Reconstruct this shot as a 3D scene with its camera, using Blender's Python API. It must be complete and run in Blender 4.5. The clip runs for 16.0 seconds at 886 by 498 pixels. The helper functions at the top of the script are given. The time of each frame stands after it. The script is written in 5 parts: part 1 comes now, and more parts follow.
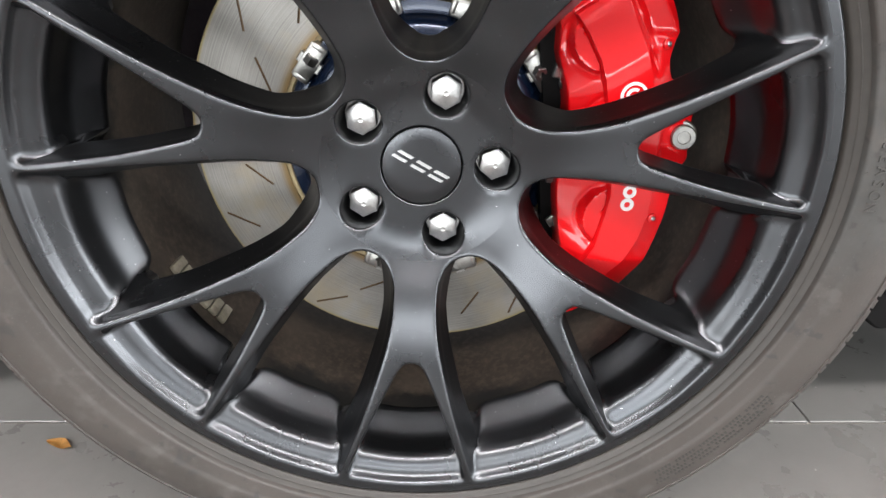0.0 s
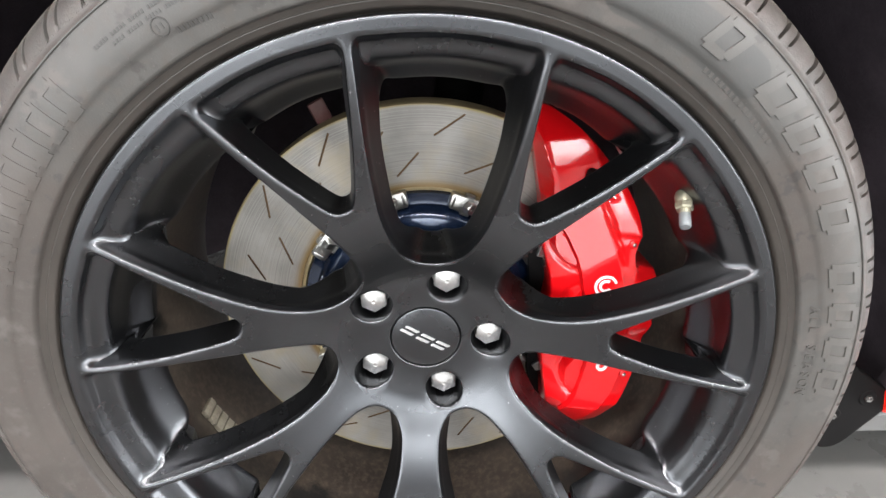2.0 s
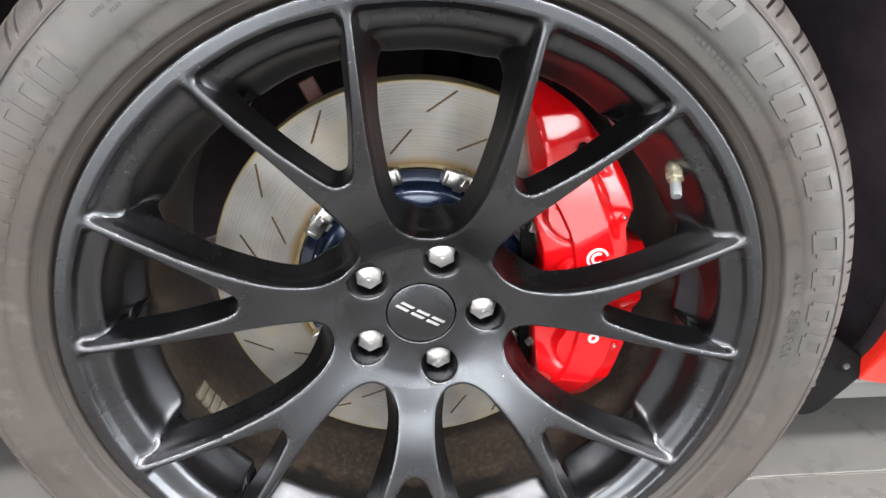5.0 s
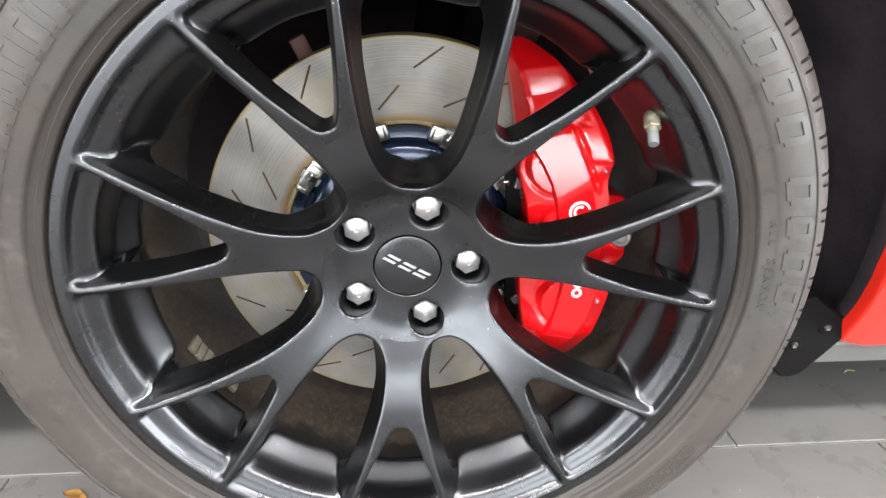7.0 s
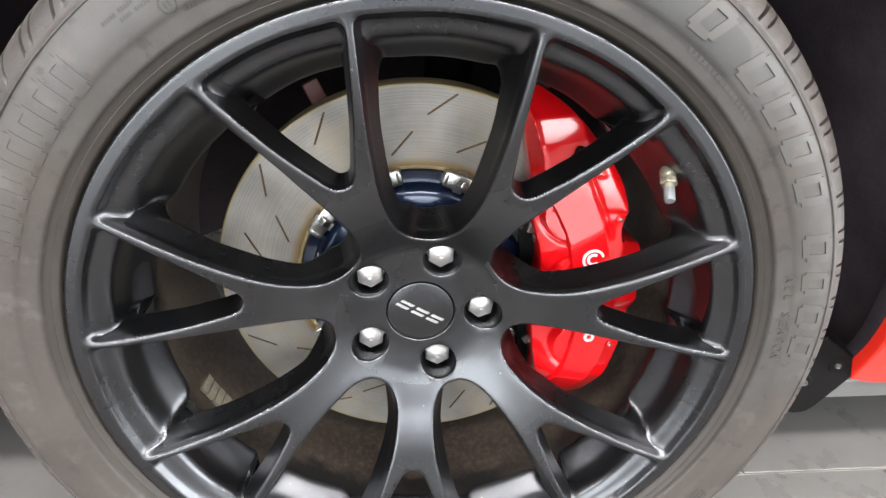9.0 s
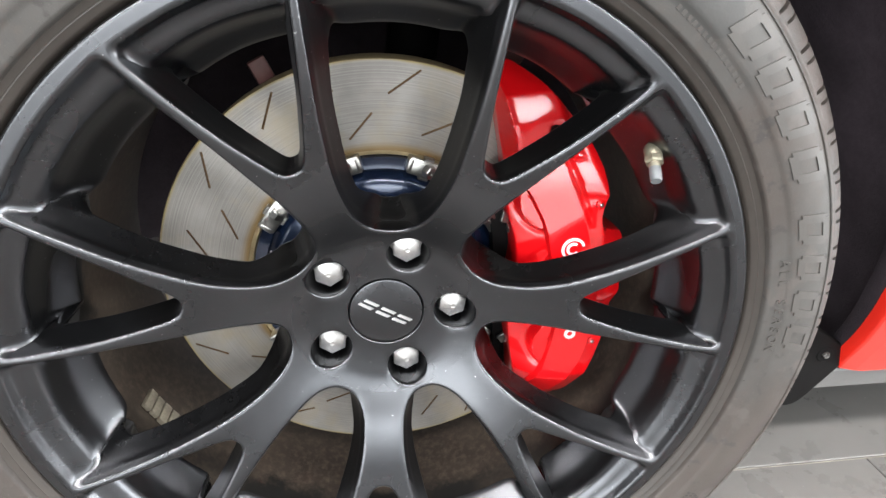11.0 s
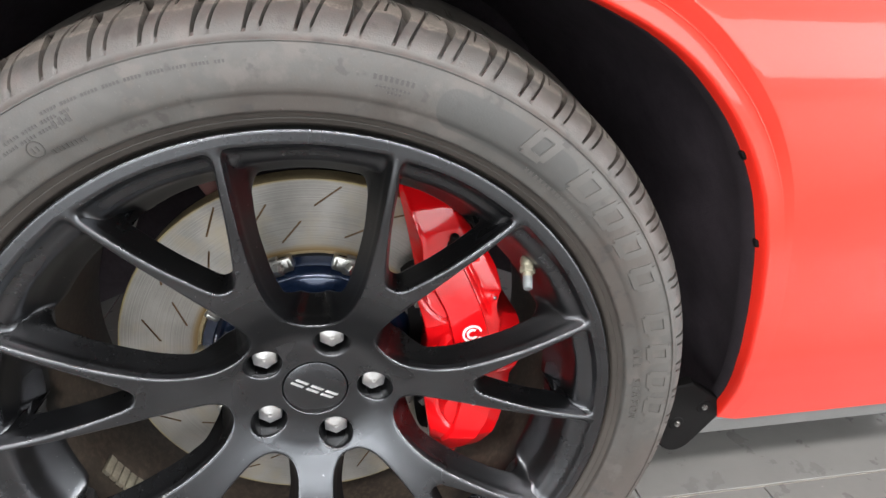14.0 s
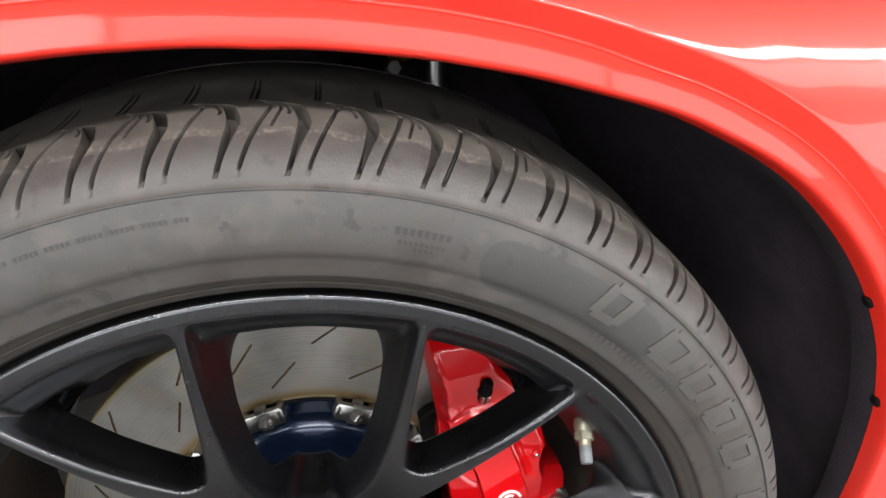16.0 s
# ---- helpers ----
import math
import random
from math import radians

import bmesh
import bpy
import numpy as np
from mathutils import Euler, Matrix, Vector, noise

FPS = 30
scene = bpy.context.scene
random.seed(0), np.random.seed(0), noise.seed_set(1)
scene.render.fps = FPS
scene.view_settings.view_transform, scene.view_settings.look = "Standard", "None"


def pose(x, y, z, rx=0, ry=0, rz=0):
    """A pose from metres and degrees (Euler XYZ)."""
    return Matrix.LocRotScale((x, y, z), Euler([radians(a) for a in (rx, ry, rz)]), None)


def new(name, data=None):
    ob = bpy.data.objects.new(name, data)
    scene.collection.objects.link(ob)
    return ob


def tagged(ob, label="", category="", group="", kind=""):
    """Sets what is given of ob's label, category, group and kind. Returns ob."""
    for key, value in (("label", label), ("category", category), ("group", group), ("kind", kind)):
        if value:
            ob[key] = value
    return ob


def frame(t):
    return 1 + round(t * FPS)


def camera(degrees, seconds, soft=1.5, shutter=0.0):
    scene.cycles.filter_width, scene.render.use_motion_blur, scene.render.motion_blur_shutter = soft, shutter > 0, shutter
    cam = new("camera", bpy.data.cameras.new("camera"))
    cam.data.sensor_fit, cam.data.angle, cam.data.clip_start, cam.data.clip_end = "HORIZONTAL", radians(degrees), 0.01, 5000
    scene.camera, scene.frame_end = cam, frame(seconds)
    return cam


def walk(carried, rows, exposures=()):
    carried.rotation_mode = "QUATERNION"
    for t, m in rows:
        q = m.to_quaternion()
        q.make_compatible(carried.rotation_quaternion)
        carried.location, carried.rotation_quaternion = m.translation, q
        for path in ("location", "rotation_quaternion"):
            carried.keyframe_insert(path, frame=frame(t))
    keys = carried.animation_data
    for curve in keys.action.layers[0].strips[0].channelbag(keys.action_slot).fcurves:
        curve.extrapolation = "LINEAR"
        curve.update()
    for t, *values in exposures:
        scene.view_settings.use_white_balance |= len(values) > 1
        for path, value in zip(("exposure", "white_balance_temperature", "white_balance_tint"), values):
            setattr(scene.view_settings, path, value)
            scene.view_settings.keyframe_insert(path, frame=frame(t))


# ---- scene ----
EXPOSURES = [(0.0, 0.68), (0.6, 0.86), (1.5, 1.15), (9.5, 1.10), (12.0, 1.13), (13.0, 1.12), (14.0, 0.84), (15.0, 0.53), (16.0, 0.45)]
cam = camera(75.39, 16.0)
PATH = [
    (0.0, 0.0107, -0.3569, 0.4927, 64.28, -0.57, -0.6),
    (0.5, 0.0157, -0.3481, 0.547, 64.5, -0.61, -0.89),
    (1.0, 0.0136, -0.3514, 0.5999, 64.81, -0.75, -1.44),
    (1.5, 0.0028, -0.3648, 0.6433, 64.92, -0.78, -1.65),
    (2.0, -0.0044, -0.3627, 0.6492, 64.81, -0.78, -2.11),
    (2.5, -0.0039, -0.3741, 0.6438, 64.69, -0.86, -2.62),
    (3.0, -0.0093, -0.3776, 0.6382, 64.57, -0.81, -2.94),
    (5.5, -0.0208, -0.3723, 0.6342, 64.31, -1.04, -4.75),
    (6.0, -0.0145, -0.3761, 0.6247, 64.3, -1.04, -4.68),
    (6.5, -0.0017, -0.3916, 0.6118, 64.25, -1.18, -4.69),
    (7.0, -0.0068, -0.4025, 0.6051, 64.1, -1.16, -4.2),
    (7.5, -0.01, -0.4143, 0.595, 63.82, -1.23, -3.78),
    (8.0, -0.0097, -0.4132, 0.6087, 63.63, -1.29, -3.67),
    (8.5, -0.0038, -0.3982, 0.6374, 63.55, -1.37, -3.99),
    (9.0, -0.0182, -0.381, 0.6473, 63.54, -1.3, -4.12),
    (9.5, -0.0164, -0.3814, 0.6687, 63.66, -1.44, -4.81),
    (12.0, -0.0014, -0.3207, 0.5934, 63.75, -1.15, -9.56),
    (12.5, 0.0069, -0.3481, 0.5941, 63.84, -1.43, -10.59),
    (13.0, 0.0156, -0.3864, 0.6173, 63.97, -1.66, -10.57),
    (13.5, 0.0237, -0.411, 0.6658, 64.26, -1.72, -9.91),
    (14.0, 0.0366, -0.3958, 0.7264, 64.76, -1.73, -9.71),
    (14.5, 0.0444, -0.3742, 0.7506, 65.27, -1.75, -10.1),
    (15.0, 0.0369, -0.3632, 0.756, 65.67, -1.66, -10.35),
    (15.5, 0.0312, -0.3252, 0.755, 66.62, -1.52, -10.41),
    (16.0, 0.0323, -0.2647, 0.7609, 68.2, -1.35, -10.45),
]
walk(cam, [(t, pose(x, y, z, rx, ry, rz)) for t, x, y, z, rx, ry, rz in PATH], EXPOSURES)
# ---- light: a closed hall with rows of linear ceiling lights ----
world = bpy.data.worlds.new("world")
scene.world = world
world.use_nodes = True
world.node_tree.nodes["Background"].inputs[0].default_value = (0.9, 0.96, 1.0, 1)
world.node_tree.nodes["Background"].inputs[1].default_value = 0.7

HUB = 0.358          # height of the wheel's centre
SPIN = 3.0           # turn of the wheel about its axle, degrees
WHEEL = pose(0, 0, HUB, 0, SPIN, 0)
ROOM = (-7.0, 7.0, -5.0, 5.0, 3.2)   # x0 x1 y0 y1 height
WINDOWS = [(-6.8, -1.1, 0.12, 2.40), (-1.1, 1.1, 0.85, 2.50), (1.1, 6.8, 0.30, 2.30)]      # x0 x1 z0 z1 of the shopfront openings in the south wall
# bottom, top and watts for each square metre of the daylight in each opening: the middle's brighter upper strip is
# added to whiten the caliper's facets
DAYLIGHT = [[(0.12, 2.40, 14.4)], [(0.85, 1.80, 6.0), (1.80, 2.50, 22.0)], [(0.30, 2.30, 7.6)]]
EAST_FILL = 24.0
EAST_OPENING = (-4.6, -0.2, 0.03, 2.6)      # y0 y1 z0 z1 of the unseen glazed opening added in the east wall
# (x, y, length, width, watts) of the ceiling lights
LIGHTS = [(0.6, -1.9, 11.0, 0.28, 360), (0.6, -2.75, 11.0, 1.1, 90), (0.6, 2.6, 11.0, 0.15, 260)]


# ---- materials ----
def material(name, color, rough=0.5, metal=0.0, coat=0.0, coat_rough=0.05, spec=0.5, vary=0.0, scale=40.0, tint=None,
             bump=0.0, bump_scale=200.0, rough_vary=0.0, per_object=0.0, aniso=0.0):
    """A principled surface with blotches (scale) and fine relief (bump_scale), in object coordinates."""
    m = bpy.data.materials.new(name)
    m.use_nodes = True
    nt = m.node_tree
    b = nt.nodes["Principled BSDF"]
    link = nt.links.new
    b.inputs["Base Color"].default_value = (*color, 1)
    b.inputs["Roughness"].default_value = rough
    b.inputs["Metallic"].default_value = metal
    b.inputs["Coat Weight"].default_value = coat
    b.inputs["Coat Roughness"].default_value = coat_rough
    b.inputs["Specular IOR Level"].default_value = spec
    b.inputs["Anisotropic"].default_value = aniso
    tc = nt.nodes.new("ShaderNodeTexCoord")
    if vary or rough_vary:
        n1 = nt.nodes.new("ShaderNodeTexNoise")
        n1.inputs["Scale"].default_value = scale
        n1.inputs["Detail"].default_value = 8
        n1.inputs["Roughness"].default_value = 0.65
        link(tc.outputs["Object"], n1.inputs["Vector"])
    if vary:
        n2 = nt.nodes.new("ShaderNodeTexNoise")
        n2.inputs["Scale"].default_value = scale * 7
        n2.inputs["Detail"].default_value = 5
        link(tc.outputs["Object"], n2.inputs["Vector"])
        add = nt.nodes.new("ShaderNodeMath")
        add.operation = "MULTIPLY_ADD"
        add.inputs[1].default_value = 0.4
        link(n2.outputs["Fac"], add.inputs[0])
        link(n1.outputs["Fac"], add.inputs[2])
        ramp = nt.nodes.new("ShaderNodeMapRange")
        ramp.inputs["From Min"].default_value = 0.45
        ramp.inputs["From Max"].default_value = 0.95
        link(add.outputs[0], ramp.inputs["Value"])
        mix = nt.nodes.new("ShaderNodeMix")
        mix.data_type = "RGBA"
        t = tint or tuple(c * (1 - vary) for c in color)
        hi = tuple(min(1, c * (1 + vary * 0.6)) for c in color)
        mix.inputs[6].default_value = (*t, 1)
        mix.inputs[7].default_value = (*hi, 1)
        link(ramp.outputs[0], mix.inputs[0])
        out = mix.outputs[2]
        if per_object:
            info = nt.nodes.new("ShaderNodeObjectInfo")
            hsv = nt.nodes.new("ShaderNodeHueSaturation")
            mr = nt.nodes.new("ShaderNodeMapRange")
            mr.inputs["To Min"].default_value = 1 - per_object
            mr.inputs["To Max"].default_value = 1 + per_object
            link(info.outputs["Random"], mr.inputs["Value"])
            link(mr.outputs[0], hsv.inputs["Value"])
            link(out, hsv.inputs["Color"])
            out = hsv.outputs[0]
        link(out, b.inputs["Base Color"])
    if rough_vary:
        mr = nt.nodes.new("ShaderNodeMapRange")
        mr.inputs["From Min"].default_value = 0.3
        mr.inputs["From Max"].default_value = 0.7
        mr.inputs["To Min"].default_value = max(0.02, rough - rough_vary)
        mr.inputs["To Max"].default_value = min(1, rough + rough_vary)
        link(n1.outputs["Fac"], mr.inputs["Value"])
        link(mr.outputs[0], b.inputs["Roughness"])
    if bump:
        n3 = nt.nodes.new("ShaderNodeTexNoise")
        n3.inputs["Scale"].default_value = bump_scale
        n3.inputs["Detail"].default_value = 4
        link(tc.outputs["Object"], n3.inputs["Vector"])
        bp = nt.nodes.new("ShaderNodeBump")
        bp.inputs["Strength"].default_value = bump
        bp.inputs["Distance"].default_value = 0.001
        link(n3.outputs["Fac"], bp.inputs["Height"])
        link(bp.outputs[0], b.inputs["Normal"])
        if coat:
            link(bp.outputs[0], b.inputs["Coat Normal"])
    return m



SMALLMARK = material("moulded_mark_rubber", (0.027, 0.025, 0.023), 0.6, vary=0.2, scale=30, bump=0.1, bump_scale=900)
BEAD = material("bead_rubber", (0.03, 0.025, 0.021), 0.5, vary=0.3, scale=20, bump=0.1, bump_scale=700)
LETTER = material("raised_letter_rubber", (0.051, 0.047, 0.043), 0.5, vary=0.15, scale=30, bump=0.1, bump_scale=900)
RED_BODY = material("red_car_paint", (0.80, 0.024, 0.012), 0.36, spec=0.25, coat=0.7, coat_rough=0.055, vary=0.05, scale=3, bump=0.012, bump_scale=60)
RED_CAL = material("red_caliper_paint", (0.56, 0.0025, 0.005), 0.4, spec=0.15, coat=1.0, coat_rough=0.012, vary=0.05, scale=20, bump=0.05, bump_scale=700)
CHROME = material("bright_nut_steel", (0.50, 0.49, 0.48), 0.33, metal=1.0, vary=0.25, scale=160, bump=0.22, bump_scale=420)
ZINC = material("zinc_plated_steel", (0.40, 0.39, 0.37), 0.33, metal=1.0, vary=0.25, scale=150, bump=0.1, bump_scale=700)
NICKEL = material("dull_nickel_brass", (0.27, 0.25, 0.185), 0.42, metal=0.6, vary=0.25, scale=120, bump=0.1, bump_scale=600)
GREYCAP = material("grey_valve_cap", (0.12, 0.128, 0.132), 0.5, vary=0.15, scale=200, bump=0.3, bump_scale=800)
HAT = material("blue_black_anodised_hat", (0.006, 0.013, 0.034), 0.22, metal=0.5, coat=0.3, vary=0.3, scale=30, bump=0.03, bump_scale=500)
RUST = material("rusty_slot", (0.11, 0.06, 0.022), 0.8, vary=0.5, scale=120, bump=0.4, bump_scale=600)
HATRUST = material("stained_disc_edge", (0.42, 0.33, 0.19), 0.5, metal=0.6, vary=0.4, scale=40, bump=0.2, bump_scale=500)
PLASTIC = material("black_plastic", (0.005, 0.0046, 0.0046), 0.66, spec=0.08, vary=0.35, scale=40, rough_vary=0.08, bump=0.15, bump_scale=900)
LINER = material("black_felt_liner", (0.040, 0.031, 0.038), 0.8, spec=0.3, vary=0.4, scale=25, bump=0.5, bump_scale=400)
SILL = material("grey_sill_plastic", (0.14, 0.14, 0.137), 0.42, vary=0.15, scale=20, bump=0.1, bump_scale=700)
SILVER = material("silver_emblem", (0.75, 0.75, 0.75), 0.28, metal=0.9, vary=0.1, scale=80)
WHITE = material("white_print", (0.66, 0.64, 0.63), 0.4, vary=0.06, scale=60)
LEAD = material("zinc_weight", (0.38, 0.345, 0.27), 0.42, metal=0.7, vary=0.35, scale=70, bump=0.2, bump_scale=500)
TILE = material("grey_porcelain_tile", (0.140, 0.135, 0.128), 0.30, vary=0.11, scale=13, rough_vary=0.05, bump=0.12, bump_scale=420, per_object=0.05)
GROUT = material("pale_grout", (0.50, 0.46, 0.38), 0.85, vary=0.30, tint=(0.11, 0.098, 0.080), scale=2.6, bump=0.4, bump_scale=500)
BRASS = material("dull_brass", (0.42, 0.30, 0.10), 0.45, metal=0.7, vary=0.4, scale=90, bump=0.2, bump_scale=500)
STRAW = material("pale_straw", (0.50, 0.42, 0.22), 0.6, vary=0.3, scale=90)
LEAF = material("dry_leaf", (0.50, 0.26, 0.07), 0.6, vary=0.4, scale=80, bump=0.3, bump_scale=400)
SPECK = material("pale_dust", (0.42, 0.40, 0.37), 0.8, vary=0.2, scale=50)
WALL = material("wall_paint", (0.18, 0.18, 0.19), 0.7, vary=0.06, scale=2, bump=0.1, bump_scale=120)
CEIL = material("ceiling_paint", (0.28, 0.28, 0.28), 0.8, vary=0.05, scale=2, bump=0.1, bump_scale=120)
BRACKET = material("reddish_primer", (0.14, 0.055, 0.048), 0.5, vary=0.3, scale=60, bump=0.2, bump_scale=400)
METALGREY = material("cast_iron", (0.09, 0.085, 0.08), 0.55, metal=0.6, vary=0.5, scale=40, bump=0.4, bump_scale=300)


def noise_mask(nt, vector, scale, detail, lo, hi, rough=0.6):
    """A node mask that rises from 0 to 1 as noise goes from lo to hi."""
    n = nt.nodes.new("ShaderNodeTexNoise")
    n.inputs["Scale"].default_value = scale
    n.inputs["Detail"].default_value = detail
    n.inputs["Roughness"].default_value = rough
    nt.links.new(vector, n.inputs["Vector"])
    r = nt.nodes.new("ShaderNodeMapRange")
    r.inputs["From Min"].default_value = lo
    r.inputs["From Max"].default_value = hi
    nt.links.new(n.outputs["Fac"], r.inputs["Value"])
    return r.outputs[0]


def blend(nt, fac, a, c):
    mx = nt.nodes.new("ShaderNodeMix")
    mx.data_type = "RGBA"
    for sock, v in ((mx.inputs[0], fac), (mx.inputs[6], a), (mx.inputs[7], c)):
        if isinstance(v, tuple):
            sock.default_value = (*v, 1)
        elif isinstance(v, float):
            sock.default_value = v
        else:
            nt.links.new(v, sock)
    return mx.outputs[2]


def disc_steel():
    """Turned steel: fine rings round the axle, with stains."""
    m = material("turned_disc_steel", (0.5, 0.48, 0.44), 0.40, metal=0.40, aniso=0.45)
    nt = m.node_tree
    b = nt.nodes["Principled BSDF"]
    link = nt.links.new
    tc = nt.nodes.new("ShaderNodeTexCoord")
    sep = nt.nodes.new("ShaderNodeSeparateXYZ")
    link(tc.outputs["Object"], sep.inputs[0])
    comb = nt.nodes.new("ShaderNodeCombineXYZ")
    link(sep.outputs["X"], comb.inputs["X"])
    link(sep.outputs["Z"], comb.inputs["Y"])
    length = nt.nodes.new("ShaderNodeVectorMath")
    length.operation = "LENGTH"
    link(comb.outputs[0], length.inputs[0])
    ring = nt.nodes.new("ShaderNodeTexNoise")
    ring.noise_dimensions = "1D"
    ring.inputs["Scale"].default_value = 900
    ring.inputs["Detail"].default_value = 6
    ring.inputs["Roughness"].default_value = 0.7
    link(length.outputs["Value"], ring.inputs["W"])
    stain = nt.nodes.new("ShaderNodeTexNoise")
    stain.inputs["Scale"].default_value = 24
    stain.inputs["Detail"].default_value = 8
    link(tc.outputs["Object"], stain.inputs["Vector"])
    mix = nt.nodes.new("ShaderNodeMix")
    mix.data_type = "RGBA"
    mix.inputs[6].default_value = (0.178, 0.166, 0.152, 1)
    mix.inputs[7].default_value = (0.310, 0.291, 0.270, 1)
    mul = nt.nodes.new("ShaderNodeMath")
    mul.operation = "ADD"
    link(ring.outputs["Fac"], mul.inputs[0])
    link(stain.outputs["Fac"], mul.inputs[1])
    mr = nt.nodes.new("ShaderNodeMapRange")
    mr.inputs["From Min"].default_value = 0.76
    mr.inputs["From Max"].default_value = 1.24
    link(mul.outputs[0], mr.inputs["Value"])
    link(mr.outputs[0], mix.inputs[0])
    def rust(src, r0, r1, color):
        edge = nt.nodes.new("ShaderNodeMapRange")
        edge.inputs["From Min"].default_value = r0
        edge.inputs["From Max"].default_value = r1
        link(wob.outputs[0], edge.inputs["Value"])
        mx = nt.nodes.new("ShaderNodeMix")
        mx.data_type = "RGBA"
        link(edge.outputs[0], mx.inputs[0])
        link(src, mx.inputs[6])
        mx.inputs[7].default_value = (*color, 1)
        return mx.outputs[2]
    wob = nt.nodes.new("ShaderNodeMath")
    wob.operation = "MULTIPLY_ADD"
    wob.inputs[1].default_value = 0.004
    link(stain.outputs["Fac"], wob.inputs[0])
    link(length.outputs["Value"], wob.inputs[2])
    worn = blend(nt, noise_mask(nt, tc.outputs["Object"], 17, 7, 0.50, 0.80), mix.outputs[2], (0.30, 0.245, 0.165))
    out = rust(worn, 0.1315, 0.1255, (0.20, 0.13, 0.055))
    out = rust(out, 0.1950, 0.1975, (0.26, 0.20, 0.08))
    link(out, b.inputs["Base Color"])
    bp = nt.nodes.new("ShaderNodeBump")
    bp.inputs["Strength"].default_value = 0.10
    bp.inputs["Distance"].default_value = 0.0003
    link(ring.outputs["Fac"], bp.inputs["Height"])
    link(bp.outputs[0], b.inputs["Normal"])
    tan = nt.nodes.new("ShaderNodeTangent")
    tan.direction_type = "RADIAL"
    tan.axis = "Y"
    link(tan.outputs[0], b.inputs["Tangent"])
    b.inputs["Anisotropic Rotation"].default_value = 0.25
    return m


STEEL = disc_steel()


WIPE = (1.245, 0.3095, 0.0148)      # the mark's end (radians), its radius and half its width


def rubber(name, worn):
    """Tyre rubber with brown dust and wiped grey patches, greyer towards the top; with worn, the brown running surface
    begins past a ragged edge.
    """
    m = material(name, (0.074, 0.066, 0.060), 0.52, spec=0.45, rough_vary=0.08, scale=11, bump=0.25 if worn else 0.12, bump_scale=700)
    nt = m.node_tree
    b = nt.nodes["Principled BSDF"]
    link = nt.links.new
    tc = nt.nodes.new("ShaderNodeTexCoord")

    def noise(scale, detail, lo, hi):
        n = nt.nodes.new("ShaderNodeTexNoise")
        n.inputs["Scale"].default_value = scale
        n.inputs["Detail"].default_value = detail
        link(tc.outputs["Object"], n.inputs["Vector"])
        r = nt.nodes.new("ShaderNodeMapRange")
        r.inputs["From Min"].default_value = lo
        r.inputs["From Max"].default_value = hi
        link(n.outputs["Fac"], r.inputs["Value"])
        return r.outputs[0]

    def mixed(fac, a, c):
        mx = nt.nodes.new("ShaderNodeMix")
        mx.data_type = "RGBA"
        for sock, v in ((mx.inputs[0], fac), (mx.inputs[6], a), (mx.inputs[7], c)):
            if isinstance(v, tuple):
                sock.default_value = (*v, 1)
            else:
                link(v, sock)
        return mx.outputs[2]
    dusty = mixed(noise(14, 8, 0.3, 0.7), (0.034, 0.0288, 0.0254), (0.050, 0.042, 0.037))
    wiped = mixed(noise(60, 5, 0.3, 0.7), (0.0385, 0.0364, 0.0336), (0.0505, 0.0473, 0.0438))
    # Mixes from brown to grey with height, broken up by noise.
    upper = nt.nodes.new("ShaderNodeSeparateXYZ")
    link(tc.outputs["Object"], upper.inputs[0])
    height_mix = nt.nodes.new("ShaderNodeMath")
    height_mix.operation = "MULTIPLY_ADD"
    height_mix.inputs[1].default_value = 2.2
    link(upper.outputs["Z"], height_mix.inputs[0])
    link(noise(5.5, 4, 0.40, 0.62), height_mix.inputs[2])
    greyness = nt.nodes.new("ShaderNodeMapRange")
    greyness.inputs["From Min"].default_value = 0.60
    greyness.inputs["From Max"].default_value = 1.00
    link(height_mix.outputs[0], greyness.inputs["Value"])
    col = mixed(greyness.outputs[0], dusty, wiped)
    col = mixed(noise(130, 6, 0.50, 0.72), col, (0.047, 0.041, 0.036))
    col = mixed(noise(48, 9, 0.56, 0.66), col, (0.060, 0.053, 0.048))
    col = mixed(noise(75, 7, 0.62, 0.68), col, (0.031, 0.028, 0.026))
    col = mixed(noise(900, 2, 0.68, 0.78), col, (0.085, 0.077, 0.070))
    # a wiped, round-ended mark that runs along the sidewall
    at = nt.nodes.new("ShaderNodeSeparateXYZ")
    link(tc.outputs["Object"], at.inputs[0])

    def calc(op, a, c):
        n = nt.nodes.new("ShaderNodeMath")
        n.operation = op
        for sock, v in zip(n.inputs, (a, c)):
            if isinstance(v, float):
                sock.default_value = v
            else:
                link(v, sock)
        return n.outputs[0]
    across = calc("SUBTRACT", calc("SQRT", calc("ADD", calc("MULTIPLY", at.outputs["X"], at.outputs["X"]), calc("MULTIPLY", at.outputs["Z"], at.outputs["Z"])), 0.0), WIPE[1])
    turn = calc("ARCTAN2", at.outputs["Z"], at.outputs["X"])
    along = calc("MULTIPLY", calc("ADD", calc("MAXIMUM", calc("SUBTRACT", turn, WIPE[0]), 0.0), calc("MAXIMUM", calc("SUBTRACT", WIPE[0] - 0.30, turn), 0.0)), 0.31)
    away = calc("SQRT", calc("ADD", calc("MULTIPLY", across, across), calc("MULTIPLY", along, along)), 0.0)
    patch = nt.nodes.new("ShaderNodeMapRange")
    patch.inputs["From Min"].default_value = WIPE[2] - 0.0012
    patch.inputs["From Max"].default_value = WIPE[2]
    patch.inputs["To Min"].default_value = 0.75
    patch.inputs["To Max"].default_value = 0.0
    link(away, patch.inputs["Value"])
    col = mixed(patch.outputs[0], col, (0.029, 0.0288, 0.0275))
